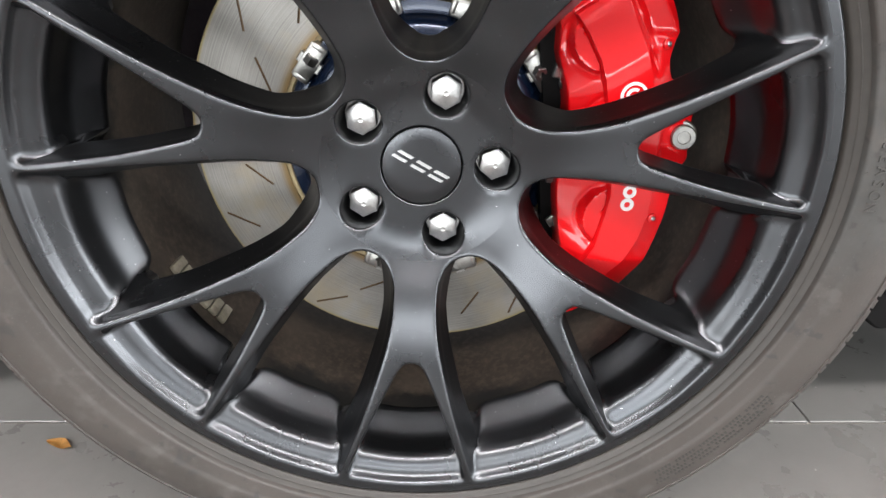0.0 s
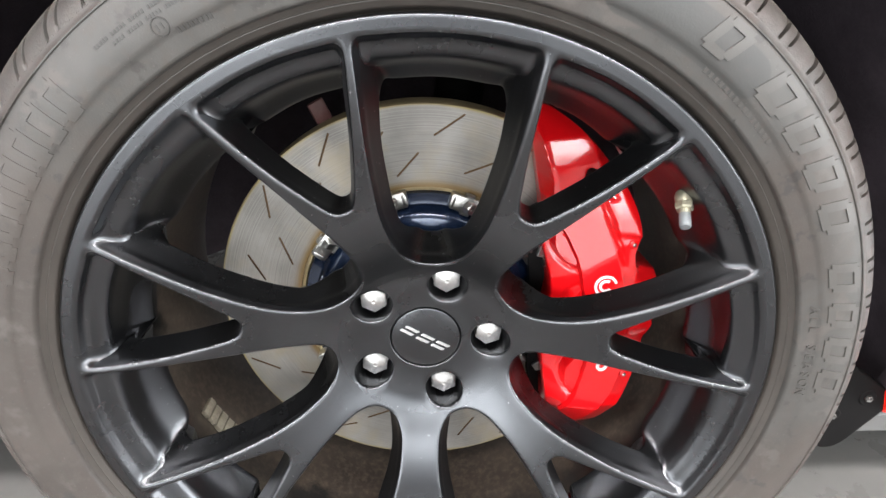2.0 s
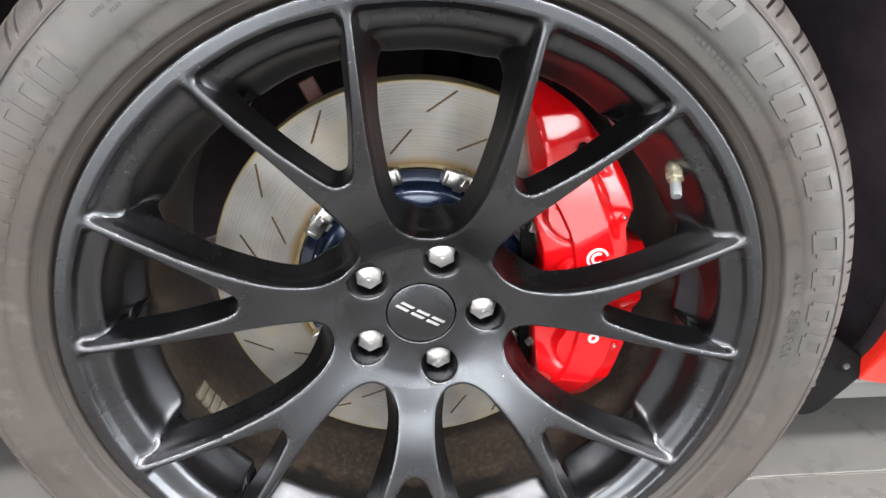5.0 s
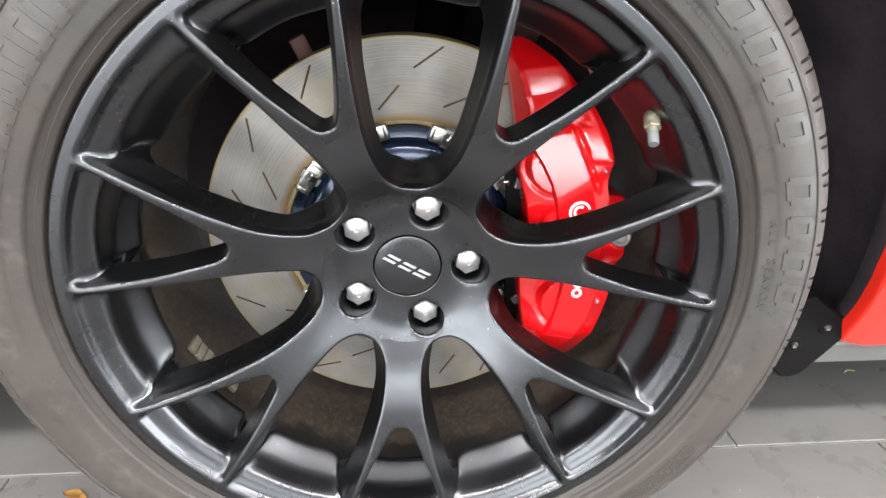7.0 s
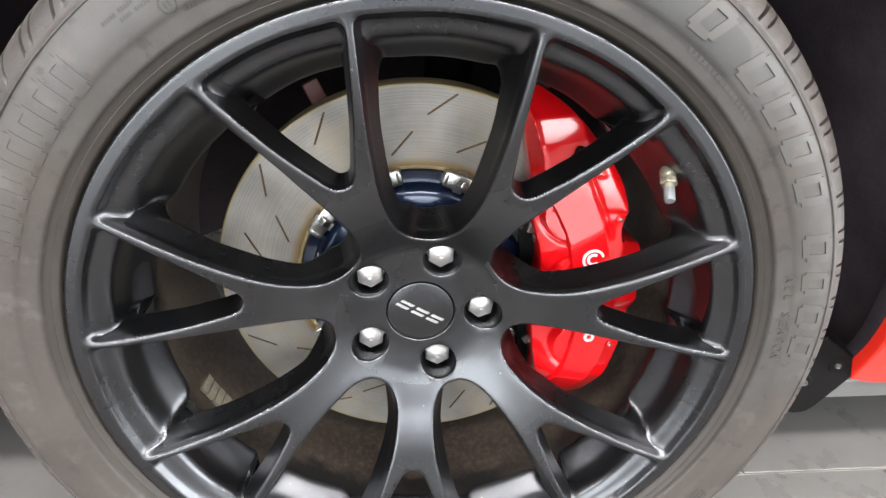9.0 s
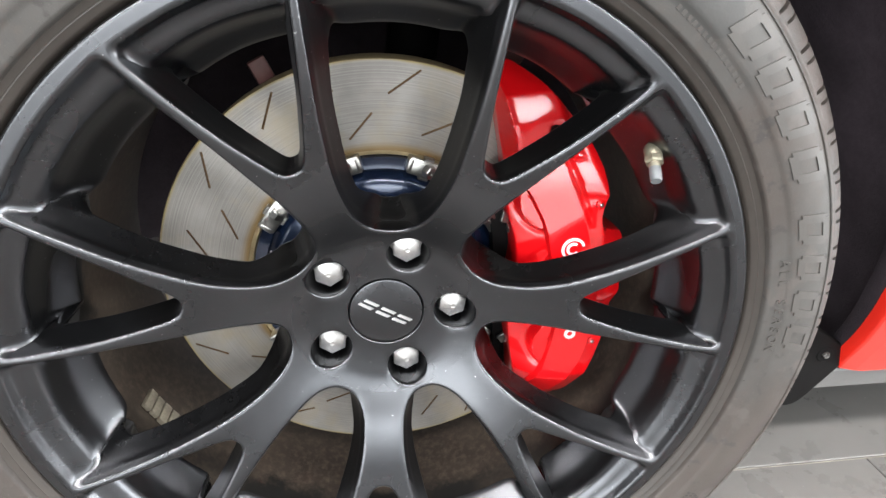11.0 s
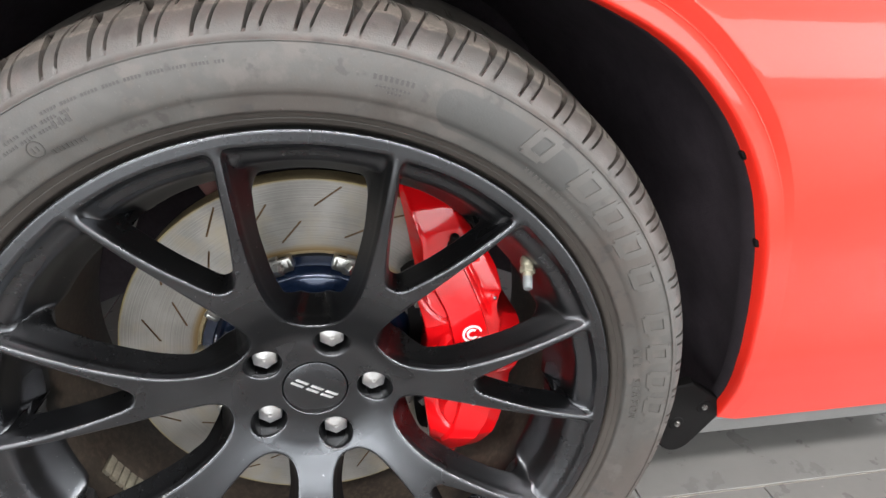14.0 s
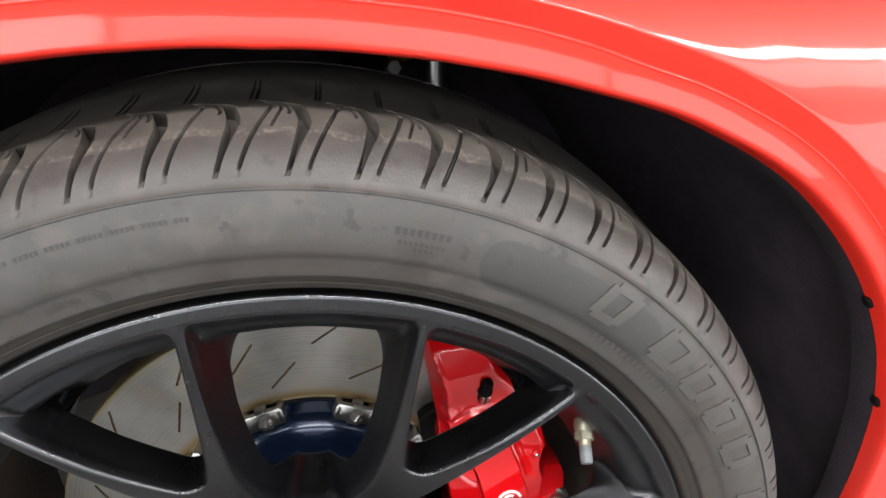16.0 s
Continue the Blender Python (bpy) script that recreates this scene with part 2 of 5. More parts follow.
    if worn:
        sep = nt.nodes.new("ShaderNodeSeparateXYZ")
        link(tc.outputs["Object"], sep.inputs[0])
        comb = nt.nodes.new("ShaderNodeCombineXYZ")
        link(sep.outputs["X"], comb.inputs["X"])
        link(sep.outputs["Z"], comb.inputs["Y"])
        length = nt.nodes.new("ShaderNodeVectorMath")
        length.operation = "LENGTH"
        link(comb.outputs[0], length.inputs[0])
        wob = nt.nodes.new("ShaderNodeMath")
        wob.operation = "MULTIPLY_ADD"
        wob.inputs[1].default_value = 0.0045
        link(noise(70, 8, 0.2, 0.8), wob.inputs[0])
        link(length.outputs["Value"], wob.inputs[2])
        def band(lo, hi):
            r = nt.nodes.new("ShaderNodeMapRange")
            r.inputs["From Min"].default_value = lo
            r.inputs["From Max"].default_value = hi
            link(wob.outputs[0], r.inputs["Value"])
            return r.outputs[0]
        # Crown colour raised to stand in for light that misses it under the arch.
        crown = mixed(noise(45, 8, 0.35, 0.65), (0.044, 0.038, 0.033), (0.080, 0.069, 0.059))
        crown = mixed(noise(500, 3, 0.66, 0.72), crown, (0.16, 0.14, 0.11))
        ragged = mixed(noise(330, 6, 0.45, 0.62), crown, (0.110, 0.098, 0.084))
        col = mixed(band(0.3540, 0.3546), col, ragged)
        col = mixed(band(0.3556, 0.3574), col, crown)
    link(col, b.inputs["Base Color"])
    return m


def satin_paint():
    """Satin black paint with fine dust specks and faint dull smears."""
    m = material("satin_black_paint", (0.08, 0.08, 0.08), 0.3, metal=1.0, bump=0.015, bump_scale=500)
    nt = m.node_tree
    b = nt.nodes["Principled BSDF"]
    v = nt.nodes.new("ShaderNodeTexCoord").outputs["Object"]
    smear = noise_mask(nt, v, 9, 9, 0.52, 0.75)
    speck = noise_mask(nt, v, 560, 1, 0.765, 0.785)
    col = blend(nt, smear, (0.072, 0.0735, 0.0780), (0.079, 0.080, 0.0835))
    nt.links.new(blend(nt, speck, col, (0.30, 0.30, 0.30)), b.inputs["Base Color"])
    mr = nt.nodes.new("ShaderNodeMapRange")
    mr.inputs["To Min"].default_value = 0.27
    mr.inputs["To Max"].default_value = 0.32
    nt.links.new(smear, mr.inputs["Value"])
    # the satin grain dulls the gloss at a glancing view
    lw = nt.nodes.new("ShaderNodeLayerWeight")
    lw.inputs["Blend"].default_value = 0.5
    dull = nt.nodes.new("ShaderNodeMapRange")
    dull.inputs["From Min"].default_value = 0.35
    dull.inputs["From Max"].default_value = 0.95
    dull.inputs["To Max"].default_value = 0.16
    nt.links.new(lw.outputs["Facing"], dull.inputs["Value"])
    total = nt.nodes.new("ShaderNodeMath")
    total.operation = "ADD"
    nt.links.new(mr.outputs[0], total.inputs[0])
    nt.links.new(dull.outputs[0], total.inputs[1])
    nt.links.new(total.outputs[0], b.inputs["Roughness"])
    return m


def barrel_paint():
    """Black paint under brown brake dust, with black wet-looking grime towards the outer ledge."""
    m = material("dusty_barrel", (0.05, 0.04, 0.03), 0.47, spec=0.4, bump=0.1, bump_scale=300)
    nt = m.node_tree
    b = nt.nodes["Principled BSDF"]
    v = nt.nodes.new("ShaderNodeTexCoord").outputs["Object"]
    dust = blend(nt, noise_mask(nt, v, 13, 9, 0.3, 0.7), (0.021, 0.0158, 0.0125), (0.052, 0.0395, 0.030))
    dust = blend(nt, noise_mask(nt, v, 160, 5, 0.45, 0.7), dust, (0.066, 0.051, 0.038))
    sep = nt.nodes.new("ShaderNodeSeparateXYZ")
    nt.links.new(v, sep.inputs[0])
    wob = nt.nodes.new("ShaderNodeMath")
    wob.operation = "MULTIPLY_ADD"
    wob.inputs[1].default_value = 0.050
    nt.links.new(noise_mask(nt, v, 34, 10, 0.2, 0.8, 0.72), wob.inputs[0])
    nt.links.new(sep.outputs["Y"], wob.inputs[2])
    r = nt.nodes.new("ShaderNodeMapRange")
    r.inputs["From Min"].default_value = 0.112
    r.inputs["From Max"].default_value = 0.126
    r.inputs["To Min"].default_value = 1.0
    r.inputs["To Max"].default_value = 0.0
    nt.links.new(wob.outputs[0], r.inputs["Value"])
    some = nt.nodes.new("ShaderNodeMath")
    some.operation = "MULTIPLY"
    nt.links.new(r.outputs[0], some.inputs[0])
    nt.links.new(noise_mask(nt, v, 7, 3, 0.40, 0.58), some.inputs[1])
    nt.links.new(blend(nt, some.outputs[0], dust, (0.007, 0.0065, 0.006)), b.inputs["Base Color"])
    return m


BLACK = satin_paint()
BARREL = barrel_paint()
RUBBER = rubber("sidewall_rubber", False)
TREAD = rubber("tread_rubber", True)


def thing(name, label, category, m=None, **kw):
    ob = new(name)
    ob.empty_display_size = 0.05
    ob.matrix_world = m or Matrix()
    return tagged(ob, label, category, **kw)


def finish(bm, mat, name, smooth=35.0):
    me = bpy.data.meshes.new(name)
    bmesh.ops.recalc_face_normals(bm, faces=bm.faces[:]) if len(bm.faces) < 60000 else None
    bm.to_mesh(me)
    bm.free()
    me.materials.append(mat)
    if smooth:
        me.shade_smooth()
        me.set_sharp_from_angle(angle=radians(smooth))
    return me


def part(name, bm, mat, parent, label="", smooth=35.0, m=None):
    """Links a bmesh (or a ready mesh) as one mesh object under a thing or a part, in the parent's coordinates."""
    me = finish(bm, mat, name, smooth) if isinstance(bm, bmesh.types.BMesh) else bm
    ob = new(name, me)
    ob.parent = parent
    if m is not None:
        ob.matrix_basis = m
    return tagged(ob, label)


def polar(r, a, y):
    a = radians(a)
    return Vector((r * math.cos(a), y, r * math.sin(a)))


def revolve(profile, segs=180, closed=False, a0=0.0, a1=360.0):
    """Turns (r, y) pairs about the y axis."""
    bm = bmesh.new()
    full = abs(a1 - a0) >= 360
    n = segs if full else segs + 1
    rings = [[bm.verts.new(polar(r, a0 + (a1 - a0) * i / segs, y)) for r, y in profile] for i in range(n)]
    k = len(profile)
    for i in range(segs):
        p, q = rings[i], rings[(i + 1) % n]
        for j in range(k if closed else k - 1):
            bm.faces.new((p[j], p[(j + 1) % k], q[(j + 1) % k], q[j]))
    return bm


def rounded_box(sx, sy, sz, bevel=0.002, segs=2, m=None):
    bm = bmesh.new()
    bmesh.ops.create_cube(bm, size=1, matrix=Matrix.Diagonal((sx, sy, sz, 1)))
    if bevel:
        bmesh.ops.bevel(bm, geom=bm.edges[:], offset=bevel, segments=segs, affect="EDGES", profile=0.5)
    if m is not None:
        bmesh.ops.transform(bm, matrix=m, verts=bm.verts[:])
    return bm


def turned(profile, sides=24, m=None):
    """A solid turned about its own z axis from (r, z) pairs, closed at both ends."""
    bm = bmesh.new()
    rings = [[bm.verts.new((r * math.cos(2 * math.pi * i / sides), r * math.sin(2 * math.pi * i / sides), z)) for i in range(sides)] for r, z in profile]
    for p, q in zip(rings, rings[1:]):
        for i in range(sides):
            bm.faces.new((p[i], p[(i + 1) % sides], q[(i + 1) % sides], q[i]))
    bm.faces.new(rings[0][::-1])
    bm.faces.new(rings[-1])
    if m is not None:
        bmesh.ops.transform(bm, matrix=m, verts=bm.verts[:])
    return bm


def join(*bms):
    out = bmesh.new()
    for b in bms:
        me = bpy.data.meshes.new("joined")
        b.to_mesh(me)
        b.free()
        out.from_mesh(me)
        bpy.data.meshes.remove(me)
    return out


def slab(outline, lift, thick, bevel=0.0008):
    """An outline of (x, z) points made a plate whose front lies at y = lift(x, z) and that reaches thick behind it."""
    bm = bmesh.new()
    cx = sum(p[0] for p in outline) / len(outline)
    cz = sum(p[1] for p in outline) / len(outline)
    def ring(k, d):
        out = []
        for x, z in outline:
            w = math.hypot(x - cx, z - cz) or 1
            f = (w - k) / w
            px, pz = cx + (x - cx) * f, cz + (z - cz) * f
            out.append(bm.verts.new((px, lift(px, pz) + d, pz)))
        return out
    rings = [ring(0, thick), ring(0, bevel), ring(bevel, 0)]
    n = len(outline)
    for p, q in zip(rings, rings[1:]):
        for i in range(n):
            bm.faces.new((p[i], p[(i + 1) % n], q[(i + 1) % n], q[i]))
    bm.faces.new(rings[-1])
    bm.faces.new(rings[0][::-1])
    return bm


def toward(p, q, roll=0.0):
    """The pose at p whose z axis points to q."""
    return Matrix.Translation(p) @ (Vector(q) - Vector(p)).to_track_quat("Z", "Y").to_matrix().to_4x4() @ pose(0, 0, 0, 0, 0, roll)


def smooth_line(points, per=6):
    """A Catmull-Rom line through the points."""
    out = []
    P = [Vector(p) for p in points]
    for i in range(len(P) - 1):
        p0, p1, p2, p3 = P[max(i - 1, 0)], P[i], P[i + 1], P[min(i + 2, len(P) - 1)]
        for k in range(per):
            t = k / per
            out.append(0.5 * ((2 * p1) + (p2 - p0) * t + (2 * p0 - 5 * p1 + 4 * p2 - p3) * t * t + (3 * p1 - p0 - 3 * p2 + p3) * t ** 3))
    out.append(P[-1])
    return out


def step(a, b, x):
    t = min(1.0, max(0.0, (x - a) / (b - a)))
    return t * t * (3 - 2 * t)


def fill(loops, inside, spacing, margin):
    """Triangles over the area bounded by the loops (lists of 2D points), with a grid of points inside it."""
    from mathutils.geometry import delaunay_2d_cdt
    pts, edges = [], []
    for lp in loops:
        n0 = len(pts)
        pts += [Vector((p[0], p[1])) for p in lp]
        edges += [(n0 + i, n0 + (i + 1) % len(lp)) for i in range(len(lp))]
    rim = np.array([(p.x, p.y) for p in pts])
    lo, hi = rim.min(0), rim.max(0)
    rows = int((hi[1] - lo[1]) / (spacing * 0.866)) + 1
    for j in range(rows):
        y = lo[1] + j * spacing * 0.866
        for x in np.arange(lo[0] + (j % 2) * spacing / 2, hi[0], spacing):
            if inside(x, y) and ((rim - (x, y)) ** 2).sum(1).min() > margin ** 2:
                pts.append(Vector((x, y)))
    v, _, f, *_ = delaunay_2d_cdt(pts, edges, [], 0, 1e-7)
    keep = []
    for t in f:
        c = sum((v[i] for i in t), Vector((0, 0))) / len(t)
        if inside(c.x, c.y):
            keep.append(t)
    return v, keep


def in_loop(loop):
    P = np.array([(p[0], p[1]) for p in loop])
    Q = np.roll(P, -1, 0)
    def test(x, y):
        c = (P[:, 1] > y) != (Q[:, 1] > y)
        with np.errstate(divide="ignore", invalid="ignore"):
            xs = P[:, 0] + (y - P[:, 1]) / (Q[:, 1] - P[:, 1]) * (Q[:, 0] - P[:, 0])
        return bool((c & (x < xs)).sum() % 2)
    return test


# ---- the car: body, wheel and front brake ----
car = thing("car", "red car with a black alloy front wheel, parked on grey tiles", "car")

# the wheel's face: how far it lies behind the tips of the spokes, by radius
FACE = [(0.0, 0.0690), (0.033, 0.0690), (0.045, 0.0685), (0.060, 0.0660), (0.072, 0.0610), (0.082, 0.0550), (0.095, 0.0460), (0.112, 0.0360), (0.132, 0.0265),
        (0.1525, 0.0190), (0.176, 0.0125), (0.20, 0.0070), (0.225, 0.0030), (0.245, 0.0008), (0.260, 0.0002), (0.30, 0.0002)]
FR = np.array(FACE)


def smoothed_face():
    r = np.linspace(0, 0.3, 301)
    y = np.interp(r, FR[:, 0], FR[:, 1])
    pad = np.concatenate([np.full(8, y[0]), y, np.full(8, y[-1])])
    return r, np.convolve(pad, np.ones(17) / 17, "valid")


FX, FY = smoothed_face()


def face_y(r):
    return float(np.interp(r, FX, FY))


BIG = [(0.0800, 0), (0.0808, 0.008), (0.0845, 0.016), (0.0915, 0.0235), (0.101, 0.029), (0.115, 0.0350), (0.132, 0.0402), (0.150, 0.0440), (0.180, 0.0492), (0.215, 0.0540), (0.240, 0.0572),
       (0.2505, 0.0584), (0.2552, 0.0571), (0.2572, 0.0530), (0.2585, 0.044), (0.2606, 0.028), (0.2618, 0.013), (0.2622, 0)]
SMALL = [(0.1510, 0), (0.1520, 0.0050), (0.1555, 0.0090), (0.162, 0.0128), (0.175, 0.0190), (0.192, 0.0268), (0.212, 0.0350), (0.232, 0.0427), (0.247, 0.0482),
         (0.2530, 0.0492), (0.2570, 0.0468), (0.2585, 0.040), (0.2608, 0.024), (0.2620, 0.011), (0.2622, 0)]


def edge_frames(chain, closed):
    """For each point of the chain its direction into the window and how much it belongs to the rim's end."""
    n = len(chain)
    out = []
    for i, p in enumerate(chain):
        a = chain[(i - 1) % n] if closed or i > 0 else p
        b = chain[(i + 1) % n] if closed or i < n - 1 else p
        d = (b - a).normalized()
        out.append(Vector((-d.y, d.x)))
    return out


RIM_WALL = [(-0.0032, 0.0), (-0.0022, 0.00015), (-0.0012, 0.0005), (-0.0003, 0.0013), (0.0006, 0.0028), (0.0018, 0.0056), (0.0036, 0.0080), (0.0082, 0.0104), (0.0130, 0.0130), (0.0153, 0.0162), (0.0165, 0.0210),
            (0.0184, 0.0295), (0.0200, 0.0345), (0.0219, 0.0382), (0.0260, 0.0446), (0.0303, 0.0512), (0.0320, 0.0540), (0.0328, 0.0567)]
SPOKE_WALL = [(-0.0034, 0.0), (-0.0024, 0.00012), (-0.0013, 0.0005), (-0.0004, 0.0013), (0.0001, 0.0028), (0.0010, 0.0080), (0.0014, 0.0100), (0.0018, 0.0130), (0.0022, 0.0160), (0.0028, 0.0190), (0.0050, 0.0320),
              (0.0054, 0.0340), (0.0057, 0.0355), (0.0060, 0.0370), (0.0064, 0.0390), (0.0067, 0.0402), (0.0067, 0.0414), (0.0061, 0.0424)]


def window_rings(chain, normals, ends_flat, axis, thin=1.0, wide=1.0, flare=0.0):
    """Rings of points from the edge of the face, over its rounding and down the window's wall; axis is the window's middle line."""
    rings = []
    perp = Vector((-axis.y, axis.x))
    side = max(abs(p.dot(perp)) for p in chain)
    straight = [i for i, p in enumerate(chain) if p.length < 0.2480]
    for (ro, rd), (so, sd) in zip(RIM_WALL, SPOKE_WALL):
        ring = []
        sd = sd * thin if sd > 0.003 else sd
        so = so * wide if so > 0 else so
        for i, (p, nrm) in enumerate(zip(chain, normals)):
            r = p.length
            w = step(0.2515, 0.2590, r)
            if r >= 0.2480:
                nrm = normals[min(straight, key=lambda q: (chain[q] - p).length)]
            hubward = step(0.118, 0.088, r)
            deep = so * (1 + 0.6 * hubward * (so > 0)) * (1 + flare * step(0.185, 0.245, r) * (so > 0))
            q = p + nrm * deep * (1 - w) + (perp * (-so * (1 + flare * (so > 0)) * p.dot(perp) / side) - p.normalized() * ro) * w
            if ends_flat is not None and i in (0, len(chain) - 1):
                q = ends_flat(q)
            ring.append((q, sd * (1 + 0.75 * hubward * (sd > 0.003)) * (1 - w) + rd * w))
        # the corners at the rim grow rounder with depth
        n = len(ring)
        for _ in range(int((110 if ends_flat else 50) * step(0.010, 0.052, rd))):
            old = list(ring)
            for i in range(1 if ends_flat else 0, n):
                if chain[i].length > 0.238 - (0.016 if ends_flat else 0.006) * step(0.035, 0.052, rd):
                    (a, da), (b, db), (c, dc) = old[i - 1], old[i], old[(i + 1) % n]
                    if ends_flat and i == n - 1:          # mirrored across the middle line
                        c, dc = 2 * axis * a.dot(axis) - a, da
                    ring[i] = (b * 0.5 + (a + c) * 0.25, db * 0.5 + (da + dc) * 0.25)
        rings.append(ring)
    return rings


def spoke_mesh():
    half = 180 / 7
    rot = lambda v, a: Vector((v.x * math.cos(radians(a)) - v.y * math.sin(radians(a)), v.x * math.sin(radians(a)) + v.y * math.cos(radians(a))))
    big = smooth_line(BIG, 5)
    small_half = smooth_line(SMALL, 5)
    # the neighbouring large windows' near halves, from rim to hub and back, about the spoke's axis (+x)
    upper = [rot(Vector((p.x, -p.y)), half) for p in big]          # hub to rim, at +half
    lower = [rot(Vector((p.x, p.y)), -half) for p in big]          # hub to rim, at -half
    small = [Vector((p.x, p.y)) for p in small_half] + [Vector((p.x, -p.y)) for p in small_half[-2:0:-1]]
    bm = bmesh.new()
    def line(a):
        d = Vector((math.cos(radians(a)), math.sin(radians(a))))
        return lambda q: d * q.dot(d)
    def orient(chain, closed, into):
        nr = edge_frames(chain, closed)
        mid = len(chain) // 3
        if (chain[mid] + nr[mid] * 0.001 - into).length > (chain[mid] - nr[mid] * 0.001 - into).length:
            nr = [-x for x in nr]
        return nr
    cu, cl = rot(Vector((0.17, 0)), half), rot(Vector((0.17, 0)), -half)
    sets = [(upper, orient(upper, False, cu), False, line(half), cu.normalized()), (lower, orient(lower, False, cl), False, line(-half), cl.normalized()), (small, orient(small, True, Vector((0.225, 0))), True, None, Vector((1, 0)))]
    edges = []
    known = {}
    for chain, nr, closed, flat, axis in sets:
        rings = window_rings(chain, nr, flat, axis, 0.66, 0.7 if closed else 1.25, 0.2 if closed else 0.42)
        for q, dep in rings[-1]:
            known[(round(q.x, 5), round(q.y, 5))] = face_y(q.length) + dep
        vr = []
        for ring in rings:
            vr.append([bm.verts.new((q.x, face_y(q.length) + dep, q.y)) for q, dep in ring])
        n = len(chain)
        for a, b in zip(vr, vr[1:]):
            for i in range(n if closed else n - 1):
                j = (i + 1) % n
                bm.faces.new((a[i], a[j], b[j], b[i]))
        edges.append([q for q, _ in rings[0]])
        edges.append([q for q, _ in rings[-1]])
    up0, up1, lo0, lo1, sm0, sm1 = edges
    hub = [Vector((HUB_R * math.cos(radians(a)), HUB_R * math.sin(radians(a)))) for a in np.linspace(-half, half, 22)]
    rim = [Vector((RIM_R * math.cos(radians(a)), RIM_R * math.sin(radians(a)))) for a in np.linspace(half, -half, 40)]
    front = hub + up0 + rim + lo0[::-1]
    ins, hole = in_loop(front), in_loop(sm0)
    v, f = fill([front, sm0], lambda x, y: ins(x, y) and not hole(x, y), 0.0055, 0.0035)
    vs = [bm.verts.new((p.x, face_y(p.length), p.y)) for p in v]
    for t in f:
        bm.faces.new([vs[i] for i in t])
    # the back of the spoke
    back = hub + up1 + rim + lo1[::-1]
    ins2, hole2 = in_loop(back), in_loop(sm1)
    v, f = fill([back, sm1], lambda x, y: ins2(x, y) and not hole2(x, y), 0.012, 0.006)
    def back_y(p):
        key = (round(p.x, 5), round(p.y, 5))
        if key in known:
            return known[key]
        w = step(0.2515, 0.2590, p.length + 0.026)
        return face_y(p.length) + 0.0290 * (1 - w) + 0.057 * w
    vs = [bm.verts.new((p.x, back_y(p), p.y)) for p in v]
    for t in f:
        bm.faces.new([vs[i] for i in t][::-1])
    bmesh.ops.remove_doubles(bm, verts=bm.verts[:], dist=2e-5)
    return finish(bm, BLACK, "spoke", 50)


HUB_R, RIM_R = 0.0765, 0.2660
wheel = part("wheel", revolve([(0.2660, face_y(0.2660)), (0.2690, face_y(0.2660)), (0.2710, face_y(0.2660)), (0.2716, face_y(0.2660)), (0.2720, face_y(0.2660) + 0.0001), (0.2730, face_y(0.2660) + 0.0005), (0.2737, face_y(0.2660) + 0.0014), (0.2741, face_y(0.2660) + 0.0030), (0.2740, 0.0085), (0.2695, 0.0120), (0.262, 0.012), (0.2605, 0.02),
                               (0.258, 0.055), (0.2450, 0.0590), (0.2446, 0.0900), (0.2430, 0.1200), (0.2410, 0.15), (0.2395, 0.19), (0.2450, 0.225), (0.262, 0.240), (0.2735, 0.247),
                               (0.2735, 0.250), (0.262, 0.246), (0.248, 0.232), (0.2430, 0.19), (0.2445, 0.15), (0.2480, 0.10)], 240), BLACK, car, "satin black seven-spoke alloy wheel on a wide tyre", 40, WHEEL)
part("barrel", revolve([(0.2448, 0.0575), (0.2440, 0.0585), (0.2436, 0.0900), (0.2420, 0.1200), (0.2400, 0.15), (0.2385, 0.19), (0.2440, 0.226), (0.2605, 0.2405)], 200), BARREL, wheel, "inner barrel with brown brake dust")
SPOKE = spoke_mesh()
for k in range(7):
    part("spoke", SPOKE, None, wheel, m=pose(0, 0, 0, 0, -(-90 + 360 / 7 * k), 0))


